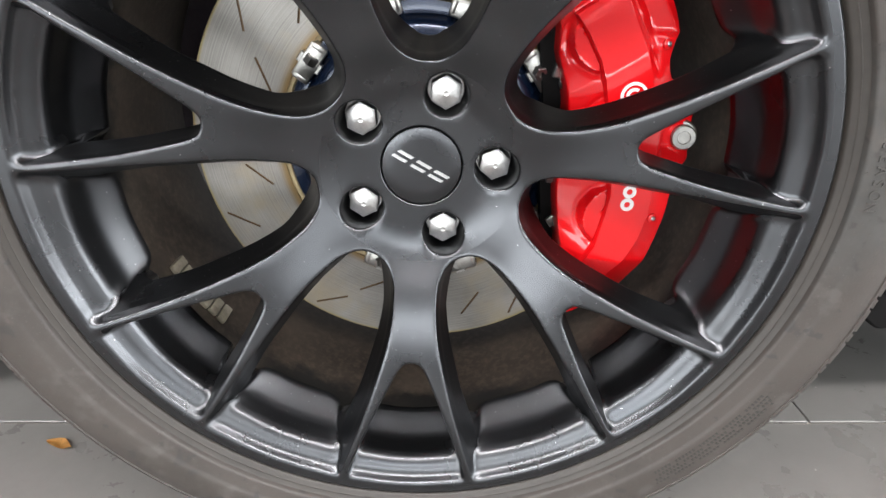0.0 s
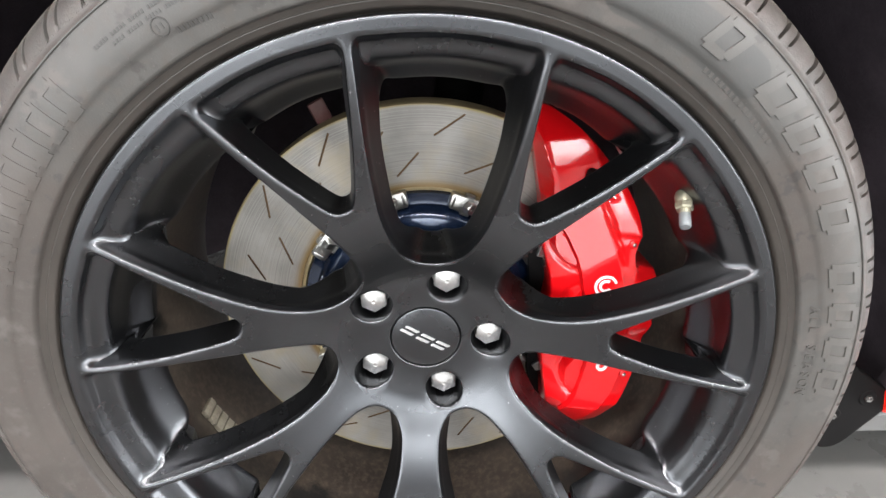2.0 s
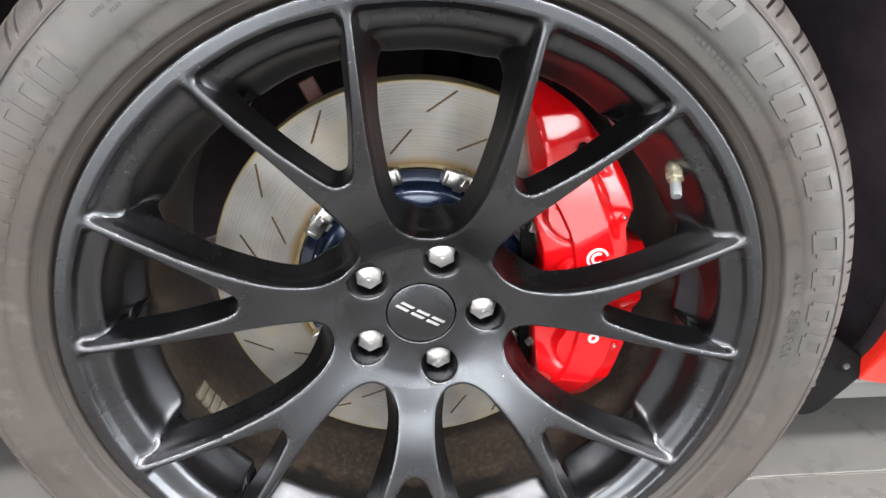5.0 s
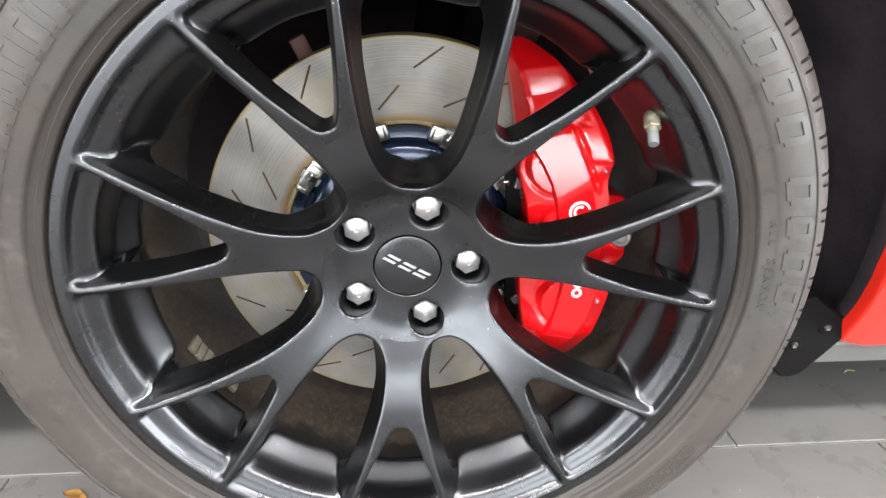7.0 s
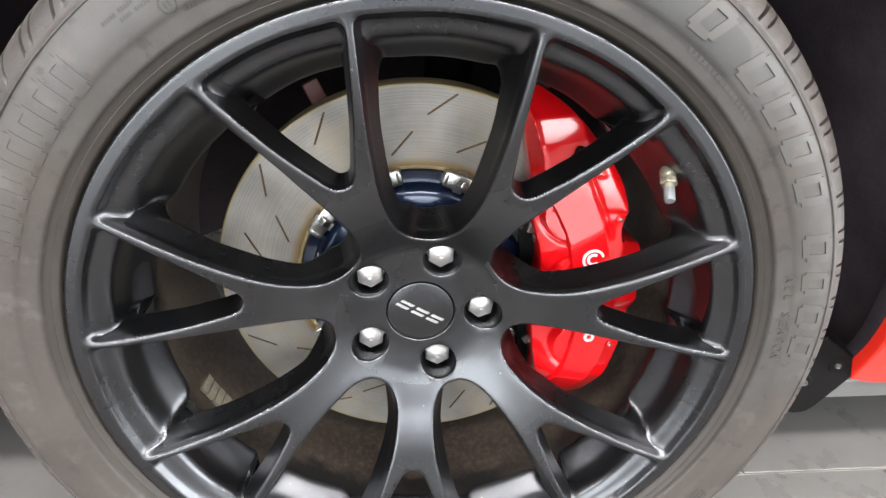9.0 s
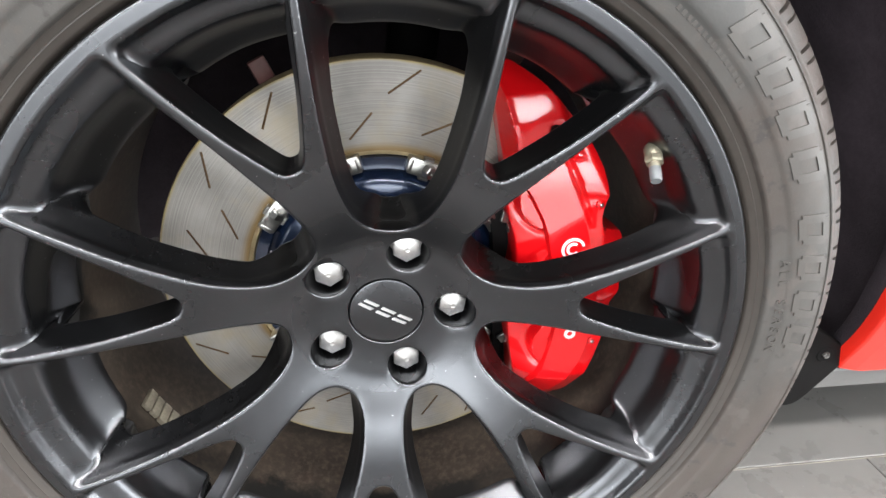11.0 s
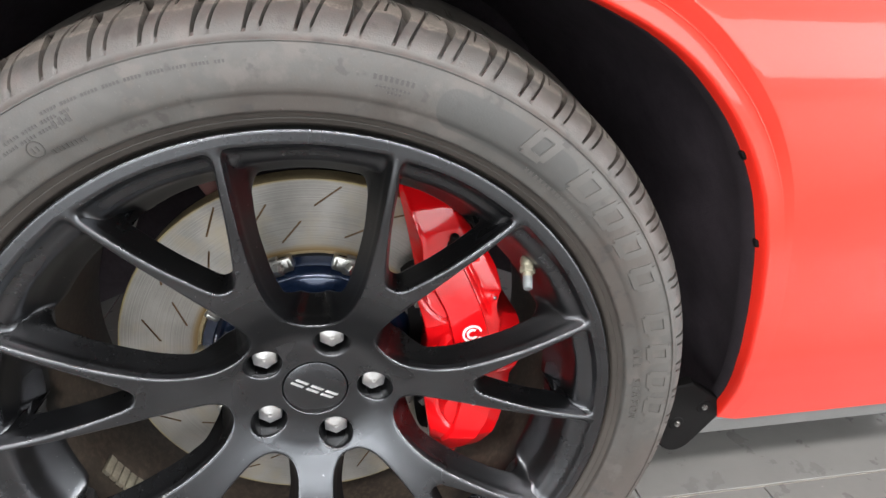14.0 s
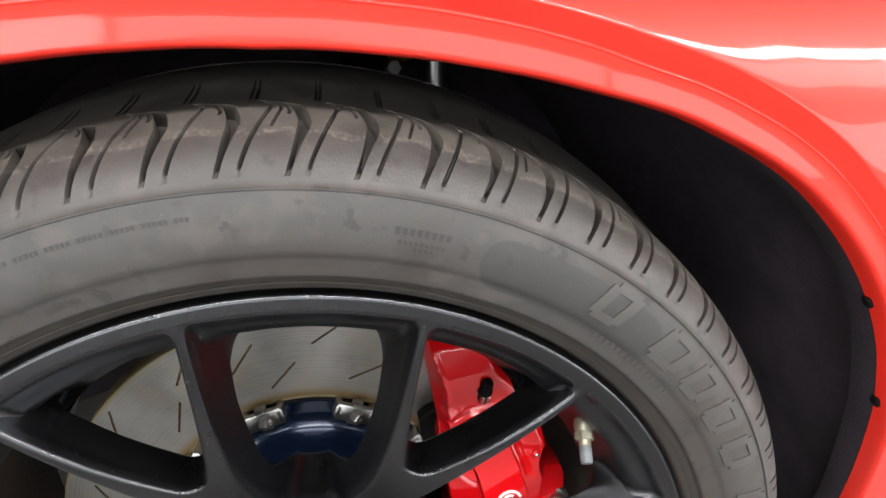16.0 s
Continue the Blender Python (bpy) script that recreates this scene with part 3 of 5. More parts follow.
def hub_mesh():
    circ = lambda c, r, n: [Vector((c[0] + r * math.cos(2 * math.pi * i / n), c[1] + r * math.sin(2 * math.pi * i / n))) for i in range(n)]
    outer = [Vector((HUB_R * math.cos(radians(a)), HUB_R * math.sin(radians(a)))) for a in np.concatenate([np.linspace(-90 + 360 / 7 * (k - 0.5), -90 + 360 / 7 * (k + 0.5), 22)[:-1] for k in range(7)])]
    bm = bmesh.new()
    holes, rings_of = [], []
    for k in range(5):
        c = polar(0.0575, LUG0 + 72 * k, 0)
        c = (c.x, c.z)
        loops = [(0.0182, 0.0), (0.0172, 0.0004), (0.0166, 0.0016), (0.0162, 0.006), (0.0155, 0.026), (0.0145, 0.0285)]
        holes.append(circ(c, 0.0182, 40))
        vr = []
        for r, d in loops:
            vr.append([bm.verts.new((p.x, face_y(p.length) + d if d < 0.02 else 0.066 + d, p.y)) for p in circ(c, r, 40)])
        for a, b in zip(vr, vr[1:]):
            for i in range(40):
                bm.faces.new((a[i], a[(i + 1) % 40], b[(i + 1) % 40], b[i]))
        bm.faces.new(vr[-1])
    cap = circ((0, 0), 0.0325, 64)
    groove = [(0.0325, 0.0), (0.0319, 0.0003), (0.0315, 0.0012), (0.0314, 0.008)]
    vr = [[bm.verts.new((p.x, 0.069 + d, p.y)) for p in circ((0, 0), r, 64)] for r, d in groove]
    for a, b in zip(vr, vr[1:]):
        for i in range(64):
            bm.faces.new((a[i], a[(i + 1) % 64], b[(i + 1) % 64], b[i]))
    tests = [in_loop(h) for h in holes] + [in_loop(cap)]
    ins = in_loop(outer)
    v, f = fill([outer, cap] + holes, lambda x, y: ins(x, y) and not any(t(x, y) for t in tests), 0.004, 0.0022)
    vs = [bm.verts.new((p.x, face_y(p.length), p.y)) for p in v]
    for t in f:
        bm.faces.new([vs[i] for i in t])
    # the hub's back pad
    back = revolve([(0.0765, 0.100), (0.0765, 0.112), (0.035, 0.112), (0.030, 0.105)], 60)
    bmesh.ops.remove_doubles(bm, verts=bm.verts[:], dist=2e-5)
    return join(bm, back)


LUG0 = 2.23
part("hub", hub_mesh(), BLACK, wheel, smooth=50)

# centre cap with its raised silver emblem (plain slanted shapes)
cap = part("centre_cap", revolve([(0.0308, 0.076), (0.0308, 0.0700), (0.0303, 0.0691), (0.0292, 0.0686), (0.020, 0.0679), (0.010, 0.0675), (0.0004, 0.0674)], 72), BLACK, wheel, "round satin black centre cap")


def emblem_bar(points):
    return slab([(x, z) for x, z in points], lambda x, z: 0.0686 - 0.0012 * (1 - (x * x + z * z) / 0.031 ** 2) - 0.0009, 0.0012, 0.0003)


def tilted(points, a=-27.0):
    c, s = math.cos(radians(a)), math.sin(radians(a))
    return [((x * c - z * s) * 0.00092, (x * s + z * c) * 0.00092) for x, z in points]


EMBLEM = []
for x in (-17.0, 0.5, 17.5):
    EMBLEM += [[(x - 5.4, 4.2), (x + 7.8, 4.2), (x + 6.2, 1.6), (x - 7.0, 1.6)], [(x - 8.4, -1.2), (x + 4.6, -1.2), (x + 3.0, -3.8), (x - 9.8, -3.8)]]
for pts in EMBLEM:
    part("emblem_bar", emblem_bar(tilted(pts)), SILVER, wheel, "raised silver emblem bar")


def nut_mesh():
    """A closed hexagonal wheel nut, its crown towards -y."""
    hexa = lambda r, z: [(r * math.cos(radians(60 * i)), r * math.sin(radians(60 * i)), z) for i in range(6)]
    bm = bmesh.new()
    rows = [hexa(0.0131, 0.0), hexa(0.0131, 0.0170), hexa(0.0123, 0.0183), hexa(0.0050, 0.0205), hexa(0.0022, 0.0213), hexa(0.0011, 0.0209)]
    vr = [[bm.verts.new(p) for p in row] for row in rows]
    for a, b in zip(vr, vr[1:]):
        for i in range(6):
            bm.faces.new((a[i], a[(i + 1) % 6], b[(i + 1) % 6], b[i]))
    bm.faces.new(vr[-1])
    bm.faces.new(vr[0][::-1])
    bmesh.ops.bevel(bm, geom=[e for e in bm.edges if e.calc_length() > 0.008], offset=0.0006, segments=2, affect="EDGES")
    skirt = turned([(0.0146, -0.006), (0.0146, 0.0005), (0.0138, 0.002)], 30)
    return finish(join(bm, skirt), CHROME, "lug_nut", 30)


NUT = nut_mesh()
for k in range(5):
    part("lug_nut", NUT, None, wheel, "bright steel closed-end lug nut", m=Matrix.Translation(polar(0.0575, LUG0 + 72 * k, 0.0955)) @ pose(0, 0, 0, 90, 0, 0) @ pose(0, 0, 0, 0, 0, (24, 31, 37, 28, 33)[k]))

# valve and balance weights
WEIGHT_R, WEIGHT_Y = 0.2406, 0.1000
VA, VB = Vector((0.1845, 0.037, 0.1595)), Vector((0.1795, 0.009, 0.1375))
va = toward(VA, VB) @ Matrix.Diagonal((0.97, 0.97, 0.97, 1))
valve = part("valve_stem", turned([(0.0060, 0.001), (0.0070, 0.004), (0.0066, 0.009), (0.0052, 0.0125), (0.0045, 0.016), (0.0040, 0.022)], 28, va), NICKEL, wheel, "nickel valve stem with a grey cap")
part("valve_nut", turned([(0.0060, 0.0105), (0.0070, 0.0115), (0.0070, 0.0155), (0.0060, 0.0165)], 6, va), NICKEL, wheel, smooth=20)
part("valve_cap", turned([(0.0039, 0.0195), (0.0043, 0.021), (0.0043, 0.0305), (0.0036, 0.0318)], 20, va), GREYCAP, wheel, "grey plastic valve cap")
for k in range(7):
    a = -151.8 + 2.40 * k
    m = Matrix.Translation(polar(WEIGHT_R, a, WEIGHT_Y)) @ pose(0, 0, 0, 0, -a, 0)
    part("balance_weight", rounded_box(0.005, 0.021 if k % 2 else 0.022, 0.0090, 0.0012, 2, m), LEAD, wheel, "stick-on zinc balance weight")


# ---- tyre ----
SIDE = [(0.2705, 0.0130), (0.2744, 0.0110), (0.2757, 0.0065), (0.2768, 0.0030), (0.2782, 0.0012), (0.2806, 0.0004), (0.2811, -0.0003), (0.2817, -0.0003), (0.2821, 0.0002), (0.2850, -0.0012), (0.2858, -0.0020), (0.2864, -0.0048), (0.2872, -0.0060), (0.2885, -0.0066), (0.291, -0.0070),
        (0.2965, -0.0088), (0.2990, -0.0094), (0.2996, -0.0100), (0.303, -0.0108), (0.310, -0.0112), (0.318, -0.0105), (0.325, -0.0090), (0.3305, -0.0073), (0.3309, -0.0081), (0.3316, -0.0080), (0.3321, -0.0065), (0.336, -0.0046)]
SN = np.array(SIDE)


def side_y(r):
    return float(np.interp(r, SN[:, 0], SN[:, 1]))


bead_side = [p for p in SIDE if p[0] < 0.2860]
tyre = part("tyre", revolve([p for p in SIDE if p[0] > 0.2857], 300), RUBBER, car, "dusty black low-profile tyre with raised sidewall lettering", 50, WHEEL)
part("tyre_bead", revolve(bead_side, 240), BEAD, tyre, "brown-black bead groove between tyre and rim", 50)
# inner sidewall
part("inner_sidewall", revolve([(0.336, 0.2646), (0.325, 0.269), (0.305, 0.272), (0.285, 0.262), (0.2735, 0.252)], 120), RUBBER, tyre)

PITCH = 68
SHOULDER = [(0.3360, -0.0046), (0.3390, -0.0028), (0.3418, -0.0008), (0.3445, 0.0016), (0.3470, 0.0044), (0.3492, 0.0074), (0.3512, 0.0106), (0.3530, 0.0141), (0.3546, 0.0178), (0.3560, 0.0218), (0.3573, 0.0261), (0.3584, 0.0306),
            (0.3594, 0.0353), (0.3602, 0.0402), (0.3608, 0.0452), (0.3612, 0.0495), (0.3614, 0.0536), (0.3615, 0.0544), (0.3616, 0.0566), (0.3617, 0.0574), (0.3621, 0.0660), (0.3628, 0.085), (0.3630, 0.0975), (0.3630, 0.0990), (0.3630, 0.1070), (0.3630, 0.1085),
            (0.3632, 0.130), (0.3630, 0.1515), (0.3630, 0.153), (0.3630, 0.161), (0.3630, 0.1625), (0.3626, 0.1900), (0.3618, 0.2000), (0.3617, 0.2085), (0.3606, 0.2165), (0.3570, 0.2355), (0.3485, 0.2538), (0.3360, 0.2646)]
LAST = 16            # rows that the shoulder grooves reach


def cuts(s, jit, odd):
    """Middle, width and depth (mm) of the four cuts of one pitch, at s from 0 (crown) to 1 (sidewall)."""
    wide = 9.5 * max(0.0, 1 - s / 0.46) ** 1.7 + 13.0 * max(0.0, 1 - s / 0.15) ** 2 + 16 * max(0.0, s - 0.46) ** 1.2
    ww = 3.3 + 2.6 * step(0.0, 0.18, s) - 3.6 * step(0.42, 0.90, s)
    dash = max(6.0 + 6 * s, wide + ww / 2 + 2.2)
    mid = max(10.5 + 13 * (s - 0.10), dash + 3.2)
    long = max(16.0 + 17 * (s - 0.10) ** 1.1 if s > 0.1 else 16.0, mid + 3.2)
    return [(wide, ww, 7.5 * (1 - step(0.80, 0.99, s))),
            (dash + jit, 1.5, 3.5 * step(0.12, 0.15, s) * (1 - step(0.24, 0.29, s))),
            (mid - jit, 1.2, (4.0 if odd else 0.0) * step(0.12, 0.18, s) * (1 - step(0.40, 0.52, s))),
            (long + jit, 1.9, 4.6 * step(0.10, 0.16, s) * (1 - step(0.84, 0.97, s)))]


def tread_mesh():
    n = len(SHOULDER)
    length = 2 * math.pi * 0.36 / PITCH * 1000
    Y = [p[1] for p in SHOULDER]
    base = [p[0] for p in SHOULDER]
    for j, y in enumerate(Y):
        if any(lo < y < hi for lo, hi in ((0.152, 0.162),)):
            base[j] -= 0.0065
    # the crown bulges between the shoulders
    base = [r + 0.0110 * step(0.055, 0.150, y) * (1 - step(0.165, 0.25, y)) for r, y in zip(base, Y)]
    rng = random.Random(2)
    cols = []
    for k in range(PITCH):
        jit = rng.uniform(-0.6, 0.6)
        rows = []
        for j in range(n):
            s = max(0.0, 1 - j / LAST)
            marks = []
            for c, w, d in cuts(s, jit, k % 2):
                marks += [(c - w / 2 - 0.35, 0.0), (c - w / 2 + 0.25, d), (c + w / 2 - 0.25, d), (c + w / 2 + 0.35, 0.0)]
            full = []
            for q, (p, d) in enumerate(marks):
                full.append((p, d))
                if q % 4 == 3:
                    nxt = marks[q + 1][0] if q + 1 < len(marks) else length + cuts(s, 0, 0)[0][0] - cuts(s, 0, 0)[0][1] / 2 - 0.35
                    full += [(p + (nxt - p) / 3, 0.0), (p + (nxt - p) * 2 / 3, 0.0)]
            rows.append(full)
        for q in range(len(rows[0])):
            rib = 2.6 if q in (7, 8, 13, 14) else 0.0      # short sipes on the next rib
            cols.append([(k * length + rows[j][q][0], rows[j][q][1] if j <= LAST else rib if 0.062 < Y[j] < 0.092 else 0.0) for j in range(n)])
    verts, faces = [], []
    for col in cols:
        for j, (mm, d) in enumerate(col):
            a = mm / (length * PITCH) * 2 * math.pi
            lean = 0.8 * (1 - j / 10) if j < 10 else 0.0
            r = base[j] - d * 0.001 * math.sqrt(1 - (lean * 0.8) ** 2)
            down = r * (math.cos(a) * math.sin(radians(SPIN)) - math.sin(a) * math.cos(radians(SPIN)))
            if down > HUB - 0.0005:          # flattened where it stands on the floor
                r *= (HUB - 0.0005) / down
            verts.append((r * math.cos(a), Y[j] + d * 0.001 * lean, r * math.sin(a)))
    m = len(cols)
    for i in range(m):
        for j in range(n - 1):
            a, b = i * n + j, ((i + 1) % m) * n + j
            faces.append((a, a + 1, b + 1, b))
    me = bpy.data.meshes.new("tread")
    me.from_pydata(verts, [], faces)
    me.materials.append(TREAD)
    me.shade_smooth()
    me.set_sharp_from_angle(angle=radians(40))
    return me


part("tread", tread_mesh(), None, tyre, "worn tread with curved shoulder grooves and sipes")


def raised(r0, r1, a0, a1, h=0.0007, slant=0.0, n=4, rows=None, gone=()):
    """A raised patch that follows the sidewall between two radii and two angles (degrees); slant leans its ends."""
    rows = rows or max(1, int(abs(r1 - r0) / 0.004))
    bm = bmesh.new()
    edge = 0.0005
    def at(r, a, d):
        return bm.verts.new((r * math.cos(radians(a)), side_y(r) + d, r * math.sin(radians(a))))
    grid = [[at(r0 + (r1 - r0) * j / rows, a0 + (a1 - a0) * i / n + slant * j / rows, -h) for i in range(n + 1)] for j in range(rows + 1)]
    for j in range(rows):
        for i in range(n):
            if (j, i) not in gone:
                bm.faces.new((grid[j][i], grid[j][i + 1], grid[j + 1][i + 1], grid[j + 1][i]))
    border = [e for e in bm.edges if len(e.link_faces) == 1]
    out = bmesh.ops.extrude_edge_only(bm, edges=border)
    for v in out["geom"]:
        if isinstance(v, bmesh.types.BMVert):
            v.co.y += h + 0.0006
    return bm
# opening and rounded corners of the plain raised blocks (row, column of nine by seven)
PLAIN = {(j, i) for j in (2, 3, 4, 5, 6) for i in (2, 3, 4)} | {(0, 0), (0, 6), (8, 0), (8, 6)}
for k in range(26):
    a = 7 + 13.85 * k + 3 * math.sin(k * 2.3)
    part("mould_mark", raised(0.2862, 0.2890, a, a + 0.14, 0.0005, 0.25, 1, 2), RUBBER, tyre)
# raised sidewall marks: makers' names as plain blocks, the grade as letters
for k, (a0, a1) in enumerate(((61.6, 57.4), (52.6, 47.6), (46.2, 41.9), (40.2, 35.9), (34.0, 29.4), (24.6, 20.2), (18.4, 14.6), (12.8, 8.6), (7.2, 3.0))):
    part("raised_block", raised(0.3045, 0.3285, a0, a1, 0.0008, -1.5, 7, 9, gone=PLAIN), LETTER, tyre, "raised sidewall block")
for k in range(8):
    a = 135.8 + 3.62 * k
    part("raised_block", raised(0.2985, 0.3260, a, a + 2.9, 0.0005, 0.3, 7, 9, gone=PLAIN), RUBBER, tyre, "raised sidewall block")
part("raised_bar", raised(0.3310, 0.3322, 137, 163, 0.0006, 0, 30), RUBBER, tyre)
for k in range(15):
    a = 58.6 - 0.92 * k
    part("raised_bar", raised(0.2948, 0.2976, a, a - 0.5, 0.0004), LETTER, tyre)
for row, (n, r, a_start) in enumerate(((52, 0.3195, 100.0), (33, 0.3150, 112.0), (26, 0.3105, 116.0))):
    for k in range(n):
        if (k * 7 + row) % 6:
            a = a_start - 0.41 * k + (20 if row == 0 else 18 if row == 1 else 12)
            part("raised_bar", raised(r, r + 0.0021, a, a - 0.27, 0.0003), SMALLMARK, tyre)
for row, (n, r, a_start) in enumerate(((8, 0.3140, 82.3), (9, 0.3095, 81.9), (4, 0.3065, 80.4))):
    for k in range(n):
        a = a_start - (0.66 if row == 0 else 0.5) * k
        part("raised_bar", raised(r, r + (0.0036 if row == 0 else 0.0016), a, a - (0.38 if row == 0 else 0.26), 0.0003), SMALLMARK, tyre)
for row in range(4):
    for k in range(34):
        if (k * 5 + row * 3) % 7:
            a = -27.0 - 0.62 * k - row * 0.3
            part("raised_bar", raised(0.3050 + 0.0042 * row, 0.3073 + 0.0042 * row, a, a - 0.32, 0.0003), SMALLMARK, tyre)
for k in range(3):
    part("raised_bar", raised(0.3095, 0.3145, 117.0 + k * 0.9, 117.4 + k * 0.9, 0.0003), SMALLMARK, tyre)


def raised_ring(r, a, r0, r1, h=0.0005, n=36):
    """A small raised ring on the sidewall about the point at radius r and angle a."""
    c = polar(r, a, 0)
    bm = bmesh.new()
    rows = []
    for q, d in ((r1, 0.0004), (r1 - 0.0002, -h), (r0 + 0.0002, -h), (r0, 0.0004)):
        row = []
        for i in range(n):
            x, z = c.x + q * math.cos(2 * math.pi * i / n), c.z + q * math.sin(2 * math.pi * i / n)
            row.append(bm.verts.new((x, side_y(math.hypot(x, z)) + d, z)))
        rows.append(row)
    for p, q in zip(rows, rows[1:]):
        for i in range(n):
            bm.faces.new((p[i], p[(i + 1) % n], q[(i + 1) % n], q[i]))
    return bm


# the approval mark: a ring round two plain bars, and a row of bars beside it
part("raised_ring", raised_ring(0.3048, 122.7, 0.0046, 0.0056), SMALLMARK, tyre, "small raised ring mark")
for q in (-0.38, 0.22):
    part("raised_bar", raised(0.3028, 0.3066, 122.7 + q, 122.95 + q, 0.0004), SMALLMARK, tyre)
for k in range(8):
    part("raised_bar", raised(0.2972 - 0.0002 * k, 0.3003 - 0.0002 * k, 121.4 - 0.56 * k, 121.05 - 0.56 * k, 0.0004), SMALLMARK, tyre)


def sidewall_text(text, r, a_mid, size, spread):
    """Letters set round the sidewall, reading clockwise with their feet towards the axle."""
    out = []
    for i, ch in enumerate(text):
        if ch == " ":
            continue
        cu = bpy.data.curves.new("letter", "FONT")
        cu.body, cu.size, cu.align_x, cu.extrude = ch, size, "CENTER", 0.0006
        ob = bpy.data.objects.new("letter_source", cu)
        me = bpy.data.meshes.new_from_object(ob)
        bpy.data.objects.remove(ob)
        me.materials.clear()
        me.materials.append(LETTER)
        a = a_mid + spread * ((len(text) - 1) / 2 - i)
        p = polar(r, a, side_y(r) - 0.0003)
        part("letter", me, None, tyre, m=Matrix.Translation(p) @ pose(0, 0, 0, 0, 90 - a, 0) @ pose(0, 0, 0, 107, 0, 0))


sidewall_text("ALL SEASON", 0.2935, 10.0, 0.0095, 1.62)

# ---- front brake ----
BRAKE = WHEEL
disc = part("brake_disc", revolve([(0.1955, 0.130), (0.1962, 0.1312), (0.1962, 0.140), (0.1962, 0.157), (0.195, 0.158), (0.118, 0.158)], 180), HATRUST, car, "slotted steel front brake disc with a blue-black hat", 40, BRAKE)


def disc_face():
    circ = lambda r, n: [Vector((r * math.cos(2 * math.pi * i / n), r * math.sin(2 * math.pi * i / n))) for i in range(n)]
    outer, inner = circ(0.1955, 160), circ(0.1215, 120)
    slots = []
    for k in range(6):
        for mid, r0, r1 in ((26.5, 0.1690, 0.1895), (3.0, 0.1690, 0.1895), (39.5, 0.1335, 0.1530), (49.0, 0.1560, 0.1750), (14.0, 0.1385, 0.1565)):
            da = 3.8 if r0 > 0.15 else 4.2
            a, b = polar(r0, 60 * k + mid + da, 0), polar(r1, 60 * k + mid - da, 0)
            a, b = Vector((a.x, a.z)), Vector((b.x, b.z))
            d = (b - a).normalized()
            n = Vector((-d.y, d.x)) * 0.00095
            slots.append([a - n, a - d * 0.0009, a + n, b + n, b + d * 0.0009, b - n])
    tests = [in_loop(s) for s in slots]
    cent = [(s[0] + s[3]) / 2 for s in slots]
    def ins(x, y):
        r = math.hypot(x, y)
        if not 0.1215 <= r <= 0.1956:
            return False
        return not any(t(x, y) for t, c in zip(tests, cent) if abs(c.x - x) < 0.014 and abs(c.y - y) < 0.014)
    v, f = fill([outer, inner] + slots, ins, 0.009, 0.003)
    bm = bmesh.new()
    vs = [bm.verts.new((p.x, 0.130, p.y)) for p in v]
    for t in f:
        bm.faces.new([vs[i] for i in t])
    return bm, slots


dbm, SLOTS = disc_face()
part("disc_face", dbm, STEEL, disc, "turned bright steel friction face", 0)
for s in SLOTS:
    bm = bmesh.new()
    top = [bm.verts.new((p.x, 0.130, p.y)) for p in s]
    low = [bm.verts.new((p.x, 0.1318, p.y)) for p in s]
    for i in range(6):
        bm.faces.new((top[i], top[(i + 1) % 6], low[(i + 1) % 6], low[i]))
    bm.faces.new(low)
    part("slot", bm, RUST, disc, "rust-brown slot", 0)
part("disc_inner_edge", revolve([(0.1215, 0.130), (0.1213, 0.1312), (0.1180, 0.1318), (0.1172, 0.133), (0.1172, 0.150)], 140), HATRUST, disc)
hat = part("disc_hat", revolve([(0.1168, 0.146), (0.1168, 0.1305), (0.1160, 0.1290), (0.1100, 0.1285), (0.1065, 0.1275), (0.1045, 0.1245), (0.1005, 0.1190), (0.0985, 0.1175), (0.0960, 0.1165), (0.0860, 0.1130), (0.0700, 0.1125), (0.02, 0.1125)], 140), HAT, disc, "blue-black anodised disc hat")


def bobbin():
    clip = rounded_box(0.028, 0.003, 0.0125, 0.0009, 2, pose(0, 0.0, 0))
    wings = [rounded_box(0.0045, 0.0075, 0.0100, 0.0008, 2, pose(q * 0.0125, 0.0022, 0)) for q in (-1, 1)] + [rounded_box(0.008, 0.0036, 0.003, 0.0006, 1, pose(0, 0.0008, q * 0.007)) for q in (-1, 1)]
    return finish(join(clip, *wings), ZINC, "bobbin_clip", 30)


BOB = bobbin()
BOLT = finish(turned([(0.0060, 0), (0.0060, 0.0058), (0.0052, 0.0068), (0.0026, 0.0068), (0.0024, 0.0048)], 6), ZINC, "bobbin_bolt", 20)
for k in range(10):
    a = 36.0 * k + 1.5
    m = Matrix.Translation(polar(0.1135, a, 0.1205)) @ pose(0, 0, 0, 0, 90 - a, 0)
    part("bobbin_clip", BOB, None, disc, "zinc-plated disc clip", m=m @ Matrix.Diagonal((1.12, 1.9, 1.2, 1)))
    part("bobbin_bolt", BOLT, None, disc, m=m @ pose(0, -0.0025, 0, 90, 0, 20 * k))
for k in range(7):
    part("stamped_bar", rounded_box(0.0011, 0.0006, 0.0026, 0, 1, Matrix.Translation(polar(0.1035, 164.0 + 2.1 * k, 0.1228)) @ pose(0, 0, 0, 0, -(164.0 + 2.1 * k), 0)), WHITE, disc, smooth=0)
part("dust_shield", revolve([(0.186, 0.172), (0.184, 0.168), (0.12, 0.168), (0.08, 0.175)], 100), METALGREY, disc)

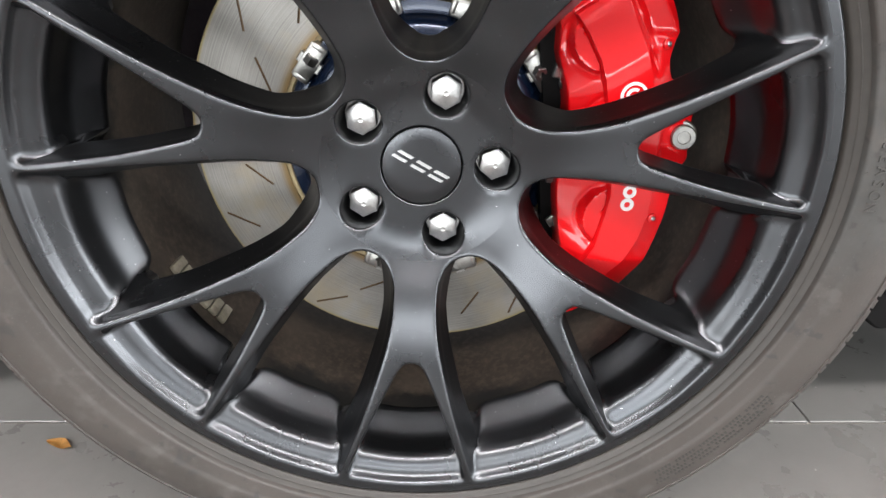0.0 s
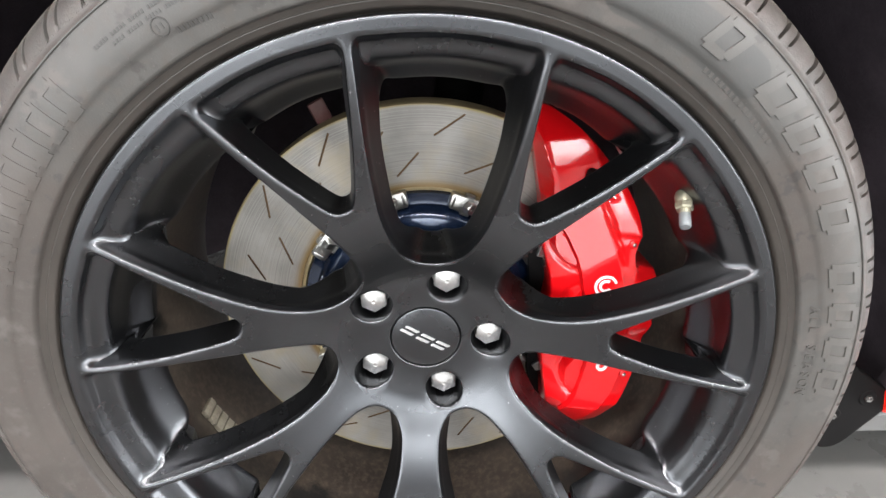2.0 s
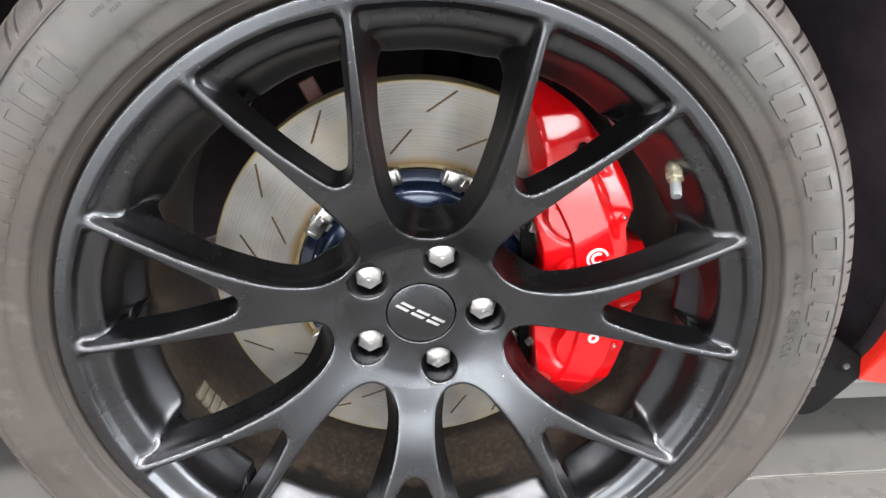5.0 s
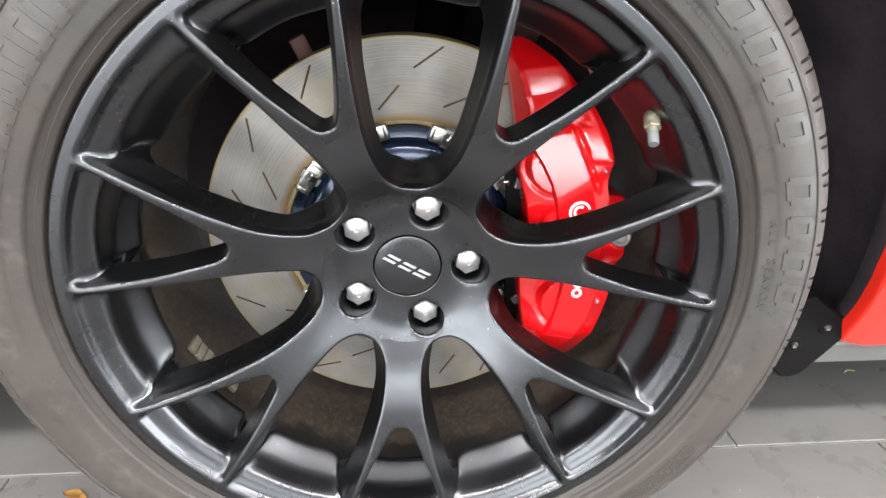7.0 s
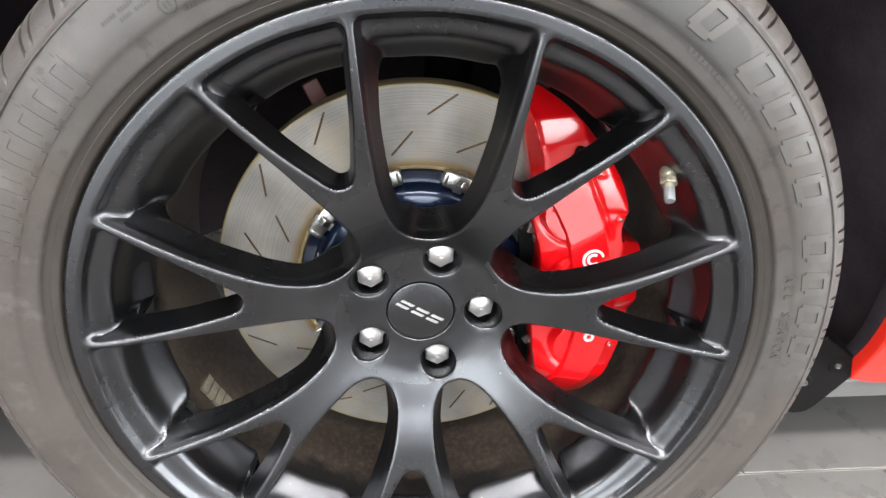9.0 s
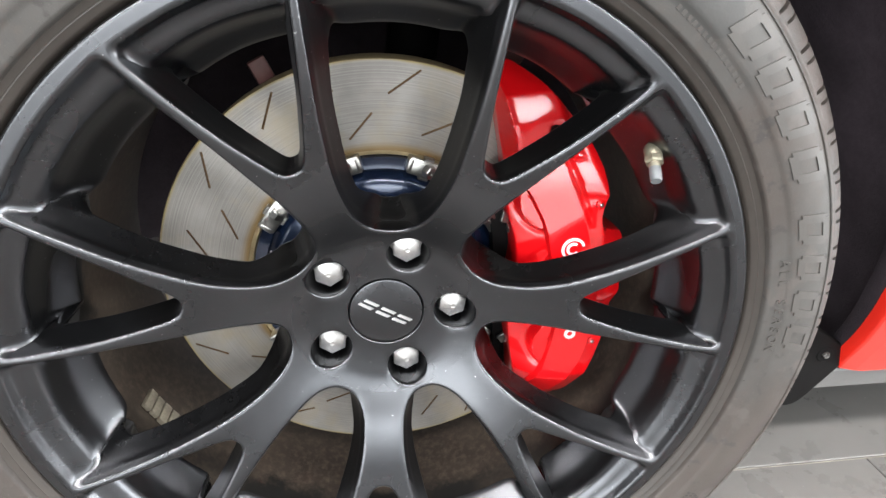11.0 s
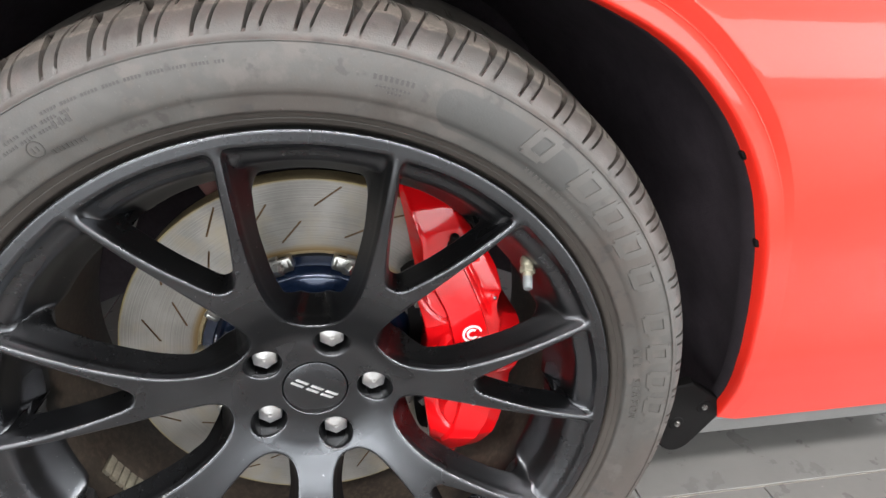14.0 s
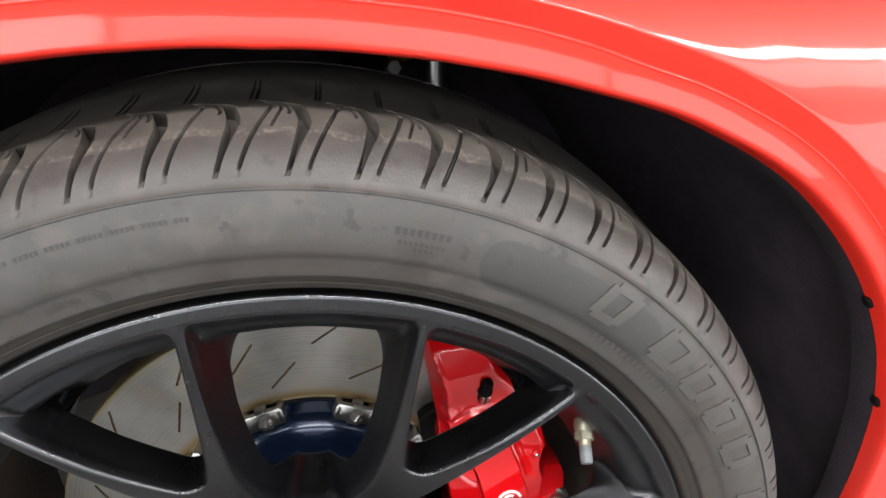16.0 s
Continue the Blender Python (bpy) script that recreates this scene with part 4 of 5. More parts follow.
# caliper: outline in the wheel's plane, millimetres
CAL = [(78, 197), (86, 200), (97, 199), (117, 188), (137, 171), (157, 149), (170, 128), (176, 108), (174, 90), (178, 76), (190, 70), (203, 66), (209, 52), (210, 30), (207, 16), (198, 8), (198, -10), (197, -32), (192, -62), (185, -90), (180, -110),
       (171, -138), (163, -151), (150, -159), (139, -150), (131, -125), (124, -95), (120, -68), (114, -35), (111, -11), (110, 20), (111, 45), (106, 66), (99, 86), (97, 115), (89, 148), (81, 178)]


def cal_loop():
    P = [Vector((x * 0.001, z * 0.001)) for x, z in CAL]
    out = []
    n = len(P)
    for i in range(n):
        p0, p1, p2, p3 = P[i - 1], P[i], P[(i + 1) % n], P[(i + 2) % n]
        for k in range(3):
            t = k / 3
            cr = 0.5 * ((2 * p1) + (p2 - p0) * t + (2 * p0 - 5 * p1 + 4 * p2 - p3) * t * t + (3 * p1 - p0 - 3 * p2 + p3) * t ** 3)
            out.append(cr * 0.6 + (p1 * (1 - t) + p2 * t) * 0.4)
    return out


CL = cal_loop()
PISTONS = [(0.126, 0.100, 0.021), (0.146, 0.040, 0.022), (0.155, -0.032, 0.024)]
# the raised middle panel, millimetres
PANEL = [(105, 115), (114, 104), (124, 87), (132, 62), (139, 34), (145, 8), (148, -12), (147, -28), (143, -57), (133, -76), (146, -96), (158, -89), (169, -66), (176, -50), (180, -28), (179, 0), (174, 38), (165, 68), (155, 93), (146, 112), (136, 131), (120, 126)]
PN = np.array(PANEL) * 0.001
PM = np.roll(PN, -1, 0)
PIN = in_loop([tuple(p) for p in PN])


def panel_gap(x, z):
    """How far a point lies outside the panel's outline."""
    if PIN(x, z):
        return 0.0
    d = PM - PN
    t = np.clip(((x - PN[:, 0]) * d[:, 0] + (z - PN[:, 1]) * d[:, 1]) / (d ** 2).sum(1), 0, 1)
    return float(np.sqrt(((PN + d * t[:, None] - (x, z)) ** 2).sum(1).min()))


def cal_y(x, z):
    """The caliper's outer face: a raised panel of three facets, piston bulges, sloping flanks and a stepped upper end."""
    r, a = math.hypot(x, z), math.degrees(math.atan2(z, x))
    y = 0.0615
    upper = max(0.0, -0.57 * (x - 0.143) + 0.82 * (z - 0.085))
    lower = -0.10 * (x - 0.146) - 0.99 * (z + 0.068)
    y += 0.36 * min(upper, 0.060) + 0.50 * max(0.0, lower)
    d = panel_gap(x, z)
    mid = float(np.interp(a, (-40, -10, 20, 45), (0.158, 0.163, 0.156, 0.158)))
    y += 0.0060 * min(1.0, d / 0.0014)
    d = max(0.0, d - 0.0014)
    top = step(0.108, 0.122, z + 0.35 * (0.115 - x))
    if r < mid:
        y += 0.55 * d * (1 - top)
    else:
        # a narrow shelf beside the panel, then a flank that turns up and outwards above the middle
        g = step(0.075, 0.095, z)
        base = y + 0.22 * d + 6.0 * max(0.0, d - 0.010) ** 2
        facet = 0.0740 + 0.305 * (z - 0.1175) + 0.8 * (z - 0.1175) ** 2 - 0.15 * (x - 0.150) + 0.7 * max(0.0, d - 0.0225)
        y = base * (1 - g) + g * (y + 0.2 * d + (facet - y - 0.2 * d) * step(0.004, 0.0085, d) * step(0.104, 0.110, z))
        y += 0.0034 * g * math.exp(-((d - 0.0050) / 0.0020) ** 2)
    if d > 0 and top < 1:
        for px, pz, pr in PISTONS:
            q = math.hypot(x - px, z - pz)
            y = y + (min(y, 0.0655 + 0.36 * upper) - y) * step(pr + 0.0025, pr, q) * (r < mid)
            y += 0.0015 * math.exp(-((q - pr - 0.004) / 0.0018) ** 2) * (r < mid)
    # the upper end: falls from the panel to a valley, then a flat facet up to the end
    w = z - 0.18 * (x - 0.110)
    f = min(max(0.0, w - 0.1590), 0.0225)
    end = 0.0895 + 0.05 * min(max(0.0, w - 0.131), 0.0280) + 0.245 * f + 1.0 * f * f + 1.3 * max(0.0, w - 0.1815) - 0.06 * (x - 0.110)
    ridge = float(np.interp(z, (0.115, 0.146, 0.196), (0.104, 0.0990, 0.0800)))
    end += 2.2 * max(0.0, ridge - x) - 0.0012 * math.exp(-((x - ridge - 0.001) / 0.0022) ** 2)
    outer = step(0.142, 0.156, x + 0.35 * (z - 0.14))
    k = step(0.126, 0.134, w) * (1 - outer)
    y = y * (1 - k) + end * k
    y += (2.2 * max(0.0, ridge - x) * top) * (1 - k)
    # ear for the mounting bolt
    if x > 0.180:
        y += 0.013 * step(0.180, 0.186, x) * step(3, 8, a) * (1 - step(22, 30, a))
    return min(y, 0.1265)


def caliper_mesh():
    ins = in_loop(CL)
    grown = []
    for i in range(len(PN)):
        e = (PM[i] - PN[i - 1])
        n = np.array((e[1], -e[0])) / np.hypot(*e)
        q = PN[i] + n * 0.0014
        grown.append(tuple(q if not PIN(*q) else PN[i] - n * 0.0014))
    v, f = fill([CL, [tuple(p) for p in PN], grown], ins, 0.0017, 0.0009)
    bm = bmesh.new()
    vs = [bm.verts.new((p.x, cal_y(p.x, p.y), p.y)) for p in v]
    for t in f:
        bm.faces.new([vs[i] for i in t])
    n = len(CL)
    cx, cz = 0.145, 0.03
    rows = []
    for grow, deep in ((0.0, 0.0), (0.0012, 0.0012), (0.0018, 0.004), (0.0018, 0.030), (0.0, 0.085)):
        row = []
        for p in CL:
            d = Vector((p.x - cx, p.y - cz)).normalized()
            row.append(bm.verts.new((p.x + d.x * grow, cal_y(p.x, p.y) + deep if deep < 0.02 else max(cal_y(p.x, p.y) + 0.006, 0.066 + deep), p.y + d.y * grow)))
        rows.append(row)
    for a, b in zip(rows, rows[1:]):
        for i in range(n):
            bm.faces.new((a[i], a[(i + 1) % n], b[(i + 1) % n], b[i]))
    bmesh.ops.remove_doubles(bm, verts=bm.verts[:], dist=3e-5)
    return bm


caliper = part("brake_caliper", caliper_mesh(), RED_CAL, car, "glossy red six-piston brake caliper", 32, BRAKE)


def on_caliper(x, z):
    return Vector((x, cal_y(x, z), z))


def flat_ring(x, z, r0, r1, a0=0, a1=360, n=40):
    outer = [(x + r1 * math.cos(radians(a0 + (a1 - a0) * i / n)), z + r1 * math.sin(radians(a0 + (a1 - a0) * i / n))) for i in range(n + 1)]
    inner = [(x + r0 * math.cos(radians(a0 + (a1 - a0) * i / n)), z + r0 * math.sin(radians(a0 + (a1 - a0) * i / n))) for i in range(n + 1)]
    bm = bmesh.new()
    rows = [[bm.verts.new((px, cal_y(px, pz) - h, pz)) for px, pz in line] for line, h in ((outer, -0.0005), (outer, 0.0008), (inner, 0.0008), (inner, -0.0005))]
    for p, q in zip(rows, rows[1:]):
        for i in range(n):
            bm.faces.new((p[i], p[i + 1], q[i + 1], q[i]))
    return bm


LX, LZ = 0.1505, 0.0640
part("emblem", flat_ring(LX, LZ, 0.0078, 0.0100, 20, 340), WHITE, caliper, "plain white printed ring mark")
part("emblem", flat_ring(LX, LZ, 0.0036, 0.0058, 60, 330), WHITE, caliper)
for ez in (-0.0085, -0.0190):
    part("emblem", flat_ring(0.1620, ez, 0.0024, 0.0052), WHITE, caliper)
for (x, z) in ((0.1700, 0.1000), (0.1870, -0.0320)):
    p = on_caliper(x, z)
    part("pad_pin", turned([(0.0040, -0.002), (0.0040, 0.0012), (0.0030, 0.0018)], 20, toward(p, p + Vector((0.3, -1, 0.1)))), RED_CAL, caliper)
    part("pin_end", turned([(0.0018, 0.0), (0.0018, 0.0026), (0.0012, 0.0032)], 14, toward(p, p + Vector((0.3, -1, 0.1)))), ZINC, caliper)
p = Vector((0.2035, 0.0900, 0.0310))
part("mounting_bolt", join(turned([(0.0098, -0.02), (0.0098, 0.0085), (0.0086, 0.0098), (0.0052, 0.0098), (0.0047, 0.0088)], 28, toward(p, p + Vector((-0.1, -1, 0.05)))), turned([(0.0125, -0.004), (0.0125, 0.0012), (0.0112, 0.0022)], 28, toward(p, p + Vector((-0.1, -1, 0.05))))), ZINC, caliper, "grey steel mounting bolt", 35)
p = on_caliper(0.1290, 0.1440) + Vector((0, 0.002, 0))
part("bleed_screw", turned([(0.0068, -0.006), (0.0068, 0.0015), (0.0058, 0.0025)], 6, toward(p, p + Vector((0.03, -0.35, 0.94)))), ZINC, caliper, smooth=20)
part("bleed_cap", turned([(0.0060, -0.006), (0.0060, 0.005), (0.0047, 0.007), (0.0047, 0.013), (0.0034, 0.015)], 20, toward(p, p + Vector((0.03, -0.35, 0.94)))), PLASTIC, caliper, "black rubber bleed screw cap")
part("bracket", rounded_box(0.016, 0.006, 0.034, 0.002, 2, pose(-0.104, 0.178, 0.168, 0, -28, 20)), BRACKET, caliper, "dull reddish-brown line bracket")
part("shim", rounded_box(0.026, 0.004, 0.010, 0.001, 1, pose(0.100, 0.150, 0.2035, 25, 22, 0)), ZINC, caliper, "crumpled silver heat shim")
# pads and spring clips seen behind the caliper's inner edge
PAD = [(0.084, 0.104), (0.092, 0.112), (0.112, 0.118), (0.128, 0.100), (0.132, -0.080), (0.122, -0.098), (0.112, -0.086), (0.106, -0.050), (0.100, -0.010), (0.096, 0.040), (0.090, 0.075)]
part("brake_pad", slab([(p.x, p.y) for p in smooth_line(PAD + PAD[:1], 4)[:-1]], lambda x, z: 0.1120, 0.012, 0.0015), PLASTIC, caliper, "black brake pad backing")
part("pad_clip", rounded_box(0.011, 0.004, 0.009, 0.0008, 2, pose(0.1172, 0.1090, -0.0545, 0, -38, 0)), ZINC, caliper, "small bright steel pad clip")
part("pad_lining", slab([(x * 1.01, z * 0.96) for x, z in PAD], lambda x, z: 0.1245, 0.005, 0.0005), METALGREY, caliper)
for z in (0.072, -0.006):
    part("pad_clip", join(rounded_box(0.010, 0.005, 0.013, 0.001, 1, pose(0.105, 0.111, z, 0, 12, 10)), rounded_box(0.006, 0.008, 0.006, 0.0008, 1, pose(0.108, 0.106, z - 0.009, 20, 0, 0))), ZINC, caliper, "zinc-plated pad clip")
# steering knuckle and strut behind the disc carry the brake
knuckle = part("steering_knuckle", turned([(0.055, 0.165), (0.060, 0.19), (0.045, 0.30), (0.03, 0.42)], 40, pose(0, 0, 0, -90, 0, 0)), PLASTIC, car, "dark cast steering knuckle", 35, BRAKE)
part("strut", turned([(0.028, 0.0), (0.028, 0.25), (0.022, 0.26), (0.022, 0.42)], 24, toward((0.02, 0.27, 0.05), (0.05, 0.36, 0.42))), PLASTIC, knuckle)

# ---- body ----
EDGE = [(-13.5, 0.4960), (-11.5, 0.4862), (-7, 0.4715), (-3, 0.4560), (1.5, 0.4400), (5, 0.4325), (8.2, 0.4262), (13.9, 0.4202), (19, 0.4168), (23.8, 0.4160), (27.8, 0.4178), (31.4, 0.4215), (35, 0.4240), (38.5, 0.4258), (42, 0.4264), (46, 0.4258), (50, 0.4245), (54, 0.4210), (57, 0.4172), (60, 0.4140), (62, 0.4112), (66, 0.4045), (70, 0.3998), (75, 0.3945), (82, 0.3900), (90, 0.3876)]
EA = np.array(EDGE)


ES = np.linspace(-20, 90, 441)
ER = np.convolve(np.pad(np.interp(ES, EA[:, 0], EA[:, 1]), 8, mode="edge"), np.hanning(19)[1:-1] / np.hanning(19).sum(), "valid")


def arch_r(a):
    a = 180 - a if a > 90 else a
    return float(np.interp(a, ES, ER))


def lip_w(a):
    """Width of the flat lip round the opening."""
    return float(np.interp(180 - a if a > 90 else a, (36, 46, 56, 64, 68, 74, 90), (0.0160, 0.0158, 0.0176, 0.0182, 0.0208, 0.0228, 0.0235)))


def crest_w(a):
    """Distance from the opening to the crest where the chamfer meets the side."""
    return float(np.interp(180 - a if a > 90 else a, (36, 41, 48, 52, 57, 62, 67, 74, 90), (0.0235, 0.0235, 0.0245, 0.0262, 0.0288, 0.0298, 0.0314, 0.0334, 0.0345)))


BODY_Y = np.array([(0.0, 0.20), (0.20, 0.116), (0.235, 0.099), (0.26, 0.0868), (0.30, 0.0672), (0.34, 0.0485), (0.38, 0.0325), (0.42, 0.022), (0.46, 0.014), (0.50, 0.006), (0.54, -0.002), (0.58, -0.006), (0.62, -0.008), (0.70, -0.009), (1.05, -0.009)])


# above the widest line the side leans in by these degrees
LEAN_IN = [(0.65, 0.0), (0.69, 4.5), (0.715, 11.0), (0.735, 20.0), (0.7495, 26.3), (0.77, 33.0), (0.80, 37.0), (0.90, 42.0), (1.05, 46.0)]
BZ = np.linspace(0, 1.05, 421)
BW = np.hanning(15)
BS = np.convolve(np.pad(np.interp(BZ, BODY_Y[:, 0], BODY_Y[:, 1]), 7, mode="edge"), BW / BW.sum(), "valid")
BT = np.tan(np.radians(np.interp(BZ, [p[0] for p in LEAN_IN], [p[1] for p in LEAN_IN])))
BS = np.where(BZ <= 0.65, BS, np.interp(0.65, BZ, BS) + np.cumsum(np.where(BZ > 0.65, BT, 0)) * (BZ[1] - BZ[0]))


def body_y(z):
    return float(np.interp(z, BZ, BS))


# the inset lip round the opening: distance from its edge, and how far it lies behind the lip's plane
LIP = [(0.0, 0.0140), (0.0006, 0.0070), (0.0012, 0.0030), (0.0022, 0.0006), (0.0030, 0.0001), (0.0036, 0.0), (0.0046, 0.00003), (0.013, 0.0003), (0.0205, 0.0006), (0.0213, 0.0001), (0.0219, -0.0002), (0.0223, 0.0000)]


def side(z):
    """The car's side round the wheel arch."""
    return body_y(z) - 0.004 - 0.015 * step(0.30, 0.60, z)


def lip_plane(a):
    """The y of the lip's plane at an angle round the arch."""
    b = 180 - a if a > 90 else a
    return side(HUB + (arch_r(a) + crest_w(a)) * math.sin(radians(a))) + 0.0068 * step(22, 46, b)


def fender():
    bm = bmesh.new()
    low = 0.2345          # the panel ends straight above the sill
    rows = []
    angles = np.concatenate([np.linspace(-13.5, 193.5, 190)])
    for a in angles:
        ca, sa = math.cos(radians(a)), math.sin(radians(a))
        r0 = arch_r(a)
        flat = lip_plane(a)
        row = []
        wide, CREST = lip_w(a), crest_w(a)
        sharp = step(24, 46, 180 - a if a > 90 else a)      # the lip runs out into the side towards its lower end
        for n, dy in LIP:
            if n > 0.006:
                n, dy = n / 0.0223 * wide, dy * sharp
            row.append(bm.verts.new(((r0 + n) * ca, flat + dy, max(low, HUB + (r0 + n) * sa))))
        crest_y = side(HUB + (r0 + CREST) * sa)
        for t, bulge in ((0.04, 0), (0.12, 0), (0.5, 0), (0.90, 0), (0.97, 0.0002)):
            r = r0 + wide + (CREST - wide) * t
            row.append(bm.verts.new((r * ca, flat + 0.0003 * sharp + (crest_y - flat) * t + bulge * sharp, max(low, HUB + r * sa))))
        for n, back in ((CREST, 0.0004), (CREST + 0.0007, 0.0001), (CREST + 0.0016, 0), (CREST + 0.005, 0), (CREST + 0.010, 0), (CREST + 0.020, 0)):
            r = r0 + n
            z = max(low, HUB + r * sa)
            row.append(bm.verts.new((r * ca, side(z) + back * sharp, z)))
        # out to the panel's border
        edge = r0 + CREST + 0.020
        lim = min(1.25 / max(abs(ca), 1e-6), (1.0 - HUB) / max(sa, 1e-6) if sa > 0 else (HUB - 0.2345) / max(-sa, 1e-6))
        for t in np.linspace(0, 1, 26)[1:]:
            r = edge + (max(lim, edge + 0.0005) - edge) * t ** 1.25
            z = max(low, HUB + r * sa)
            row.append(bm.verts.new((r * ca, side(z), z)))
        rows.append(row)
    for p, q in zip(rows, rows[1:]):
        for i in range(len(p) - 1):
            bm.faces.new((p[i], p[i + 1], q[i + 1], q[i]))
    return bm


part("front_fender", fender(), RED_BODY, car, "glossy red front fender with a flared wheel arch", 60)
# bonnet edge closes the body above
bm = bmesh.new()
v = [bm.verts.new(p) for p in ((-1.25, side(1.0) + 0.006, 1.0), (1.25, side(1.0) + 0.006, 1.0), (1.25, 1.6, 1.08), (-1.25, 1.6, 1.08))]
bm.faces.new(v)
part("bonnet", bm, RED_BODY, car, smooth=0)


def liner():
    bm = bmesh.new()
    rows = []
    for a in np.linspace(-20, 200, 90):
        b = 180 - a if a > 90 else a
        r0 = arch_r(a) + 0.0008
        ca, sa = math.cos(radians(a)), math.sin(radians(a))
        y0 = (lip_plane(a) if -13.5 <= a <= 193.5 else body_y(HUB + r0 * sa)) + 0.0125
        row = []
        for t, dr in ((0.0, 0.0), (0.045, 0.001), (0.050, 0.003), (0.056, 0.013), (0.062, 0.016), (0.2, 0.024), (0.45, 0.026), (0.7, 0.02), (1.0, 0.0)):
            r = r0 + dr * (1 + 0.15 * math.sin(a * 0.35))
            row.append(bm.verts.new((r * ca, y0 + t * (0.50 - y0), HUB + r * sa)))
        row.append(bm.verts.new((0.15 * ca, 0.53, HUB + 0.15 * sa)))
        row.append(bm.verts.new((0.002 * ca, 0.535, HUB + 0.002 * sa)))
        rows.append(row)
    for p, q in zip(rows, rows[1:]):
        for i in range(len(p) - 1):
            bm.faces.new((p[i], p[i + 1], q[i + 1], q[i]))
    return bm


arch_liner = part("wheel_arch_liner", liner(), LINER, car, "matt black wheel arch liner", 50)
for a in (24.8, 36.5):
    p = polar(arch_r(a) - 0.0005, a, lip_plane(a) + 0.0125) + Vector((0, 0, HUB))
    part("clip", rounded_box(0.0040, 0.006, 0.008, 0.0018, 2, Matrix.Translation(p) @ pose(0, 0, 0, 0, -a, 0)), PLASTIC, arch_liner, "small black liner clip")

damper = part("damper", turned([(0.0130, 0.58), (0.0130, 0.70), (0.0122, 0.705), (0.0122, 0.770)], 28, pose(0.127, 0.29, 0.0)), ZINC, car, "grey steel damper rod above the tyre")
part("bush", turned([(0.0100, -0.012), (0.0120, -0.009), (0.0120, 0.009), (0.0100, 0.012)], 24, pose(0.096, 0.285, 0.736, 78, 0, 20)), BRASS, damper, "dull brass-coloured bush")
part("bolt", turned([(0.0075, 0.0), (0.0075, 0.006), (0.006, 0.008)], 6, pose(0.086, 0.275, 0.719, 80, 0, 10)), ZINC, damper, smooth=20)
# sill: a grey moulding under the red door edge
bm = bmesh.new()
prof = [(0.1045, 0.2375), (0.1000, 0.2365), (0.0990, 0.2335), (0.1010, 0.2300), (0.1100, 0.2050), (0.1130, 0.1990), (0.1200, 0.1965), (0.30, 0.190), (0.9, 0.19)]
xs = [0.452, 0.462, 0.52, 0.7, 0.9, 1.25]
rows = [[bm.verts.new((x, y, z)) for y, z in prof] for x in xs]
for p, q in zip(rows, rows[1:]):
    for i in range(len(prof) - 1):
        bm.faces.new((p[i], p[i + 1], q[i + 1], q[i]))
part("side_sill", bm, SILL, car, "grey plastic side sill moulding", 30)
bm = bmesh.new()
v = [bm.verts.new(p) for p in ((-1.25, 0.2, 0.2), (-0.46, 0.2, 0.2), (-0.46, 1.6, 0.2), (-1.25, 1.6, 0.2))]
bm.faces.new(v)
part("underbody", bm, PLASTIC, car, smooth=0)
# plain bulkheads close the front part of the body
for x in (-1.24, 1.24):
    outline = [(side(z), z) for z in np.linspace(0.24, 1.0, 24)] + [(1.6, 1.075), (1.6, 0.20), (0.2, 0.20)]
    bm = bmesh.new()
    vs = [[bm.verts.new((x + q, y + 0.004, z - 0.003)) for y, z in outline] for q in (-0.006, 0.006)]
    bm.faces.new(vs[0][::-1])
    bm.faces.new(vs[1])
    for i in range(len(outline)):
        bm.faces.new((vs[0][i], vs[0][(i + 1) % len(outline)], vs[1][(i + 1) % len(outline)], vs[1][i]))
    part("bulkhead", bm, PLASTIC, car, smooth=0)


# splash guard behind the tyre, bolted to the liner
GUARD = [(0.380, 0.250), (0.392, 0.286), (0.4335, 0.2985), (0.4420, 0.2955), (0.4855, 0.2660), (0.4905, 0.2580), (0.4800, 0.2390), (0.4600, 0.2120), (0.4480, 0.1985), (0.4360, 0.1935), (0.4230, 0.1965), (0.4000, 0.2180)]


def guard_y(x, z):
    return 0.0935 + 0.012 * (x - 0.44)


guard = part("splash_guard", slab([(p.x, p.y) for p in smooth_line(GUARD + GUARD[:1], 3)[:-1]], guard_y, 0.014, 0.0022), PLASTIC, car, "black plastic splash guard with two dark bolts")
for x, z in ((0.4590, 0.2620), (0.4270, 0.2400)):
    m = toward((x, guard_y(x, z), z), (x, -1, z))
    part("washer", turned([(0.0095, -0.001), (0.0095, 0.0003), (0.0085, 0.0010), (0.0055, 0.0010)], 24, m), PLASTIC, guard)
    part("bolt", turned([(0.0040, 0.0), (0.0040, 0.0030), (0.0032, 0.0038), (0.0015, 0.0030)], 6, m), METALGREY, guard, "dark steel bolt head", smooth=20)

# ---- setting ----
floor = tagged(part("floor", rounded_box(14.4, 10.4, 0.05, 0, 1, pose(0, 0, -0.0285)), GROUT, None, smooth=0), "grey porcelain tiled floor with pale joints", "floor", kind="structure")


def tile_mesh(w, d):
    return finish(rounded_box(w - 0.0018, d - 0.0030, 0.010, 0.0010, 1), TILE, "tile", 30)


TILE_ME = tile_mesh(1.2, 0.6)
for j in range(-9, 8):
    y = 0.18 + 0.6 * j + 0.3
    for i in range(-6, 7):
        x = (0.683 if j % 2 else 0.472) + 1.2 * i - 0.6
        if abs(x) < 6.4:
            part("tile", TILE_ME, None, floor, m=pose(x, y, -0.005))

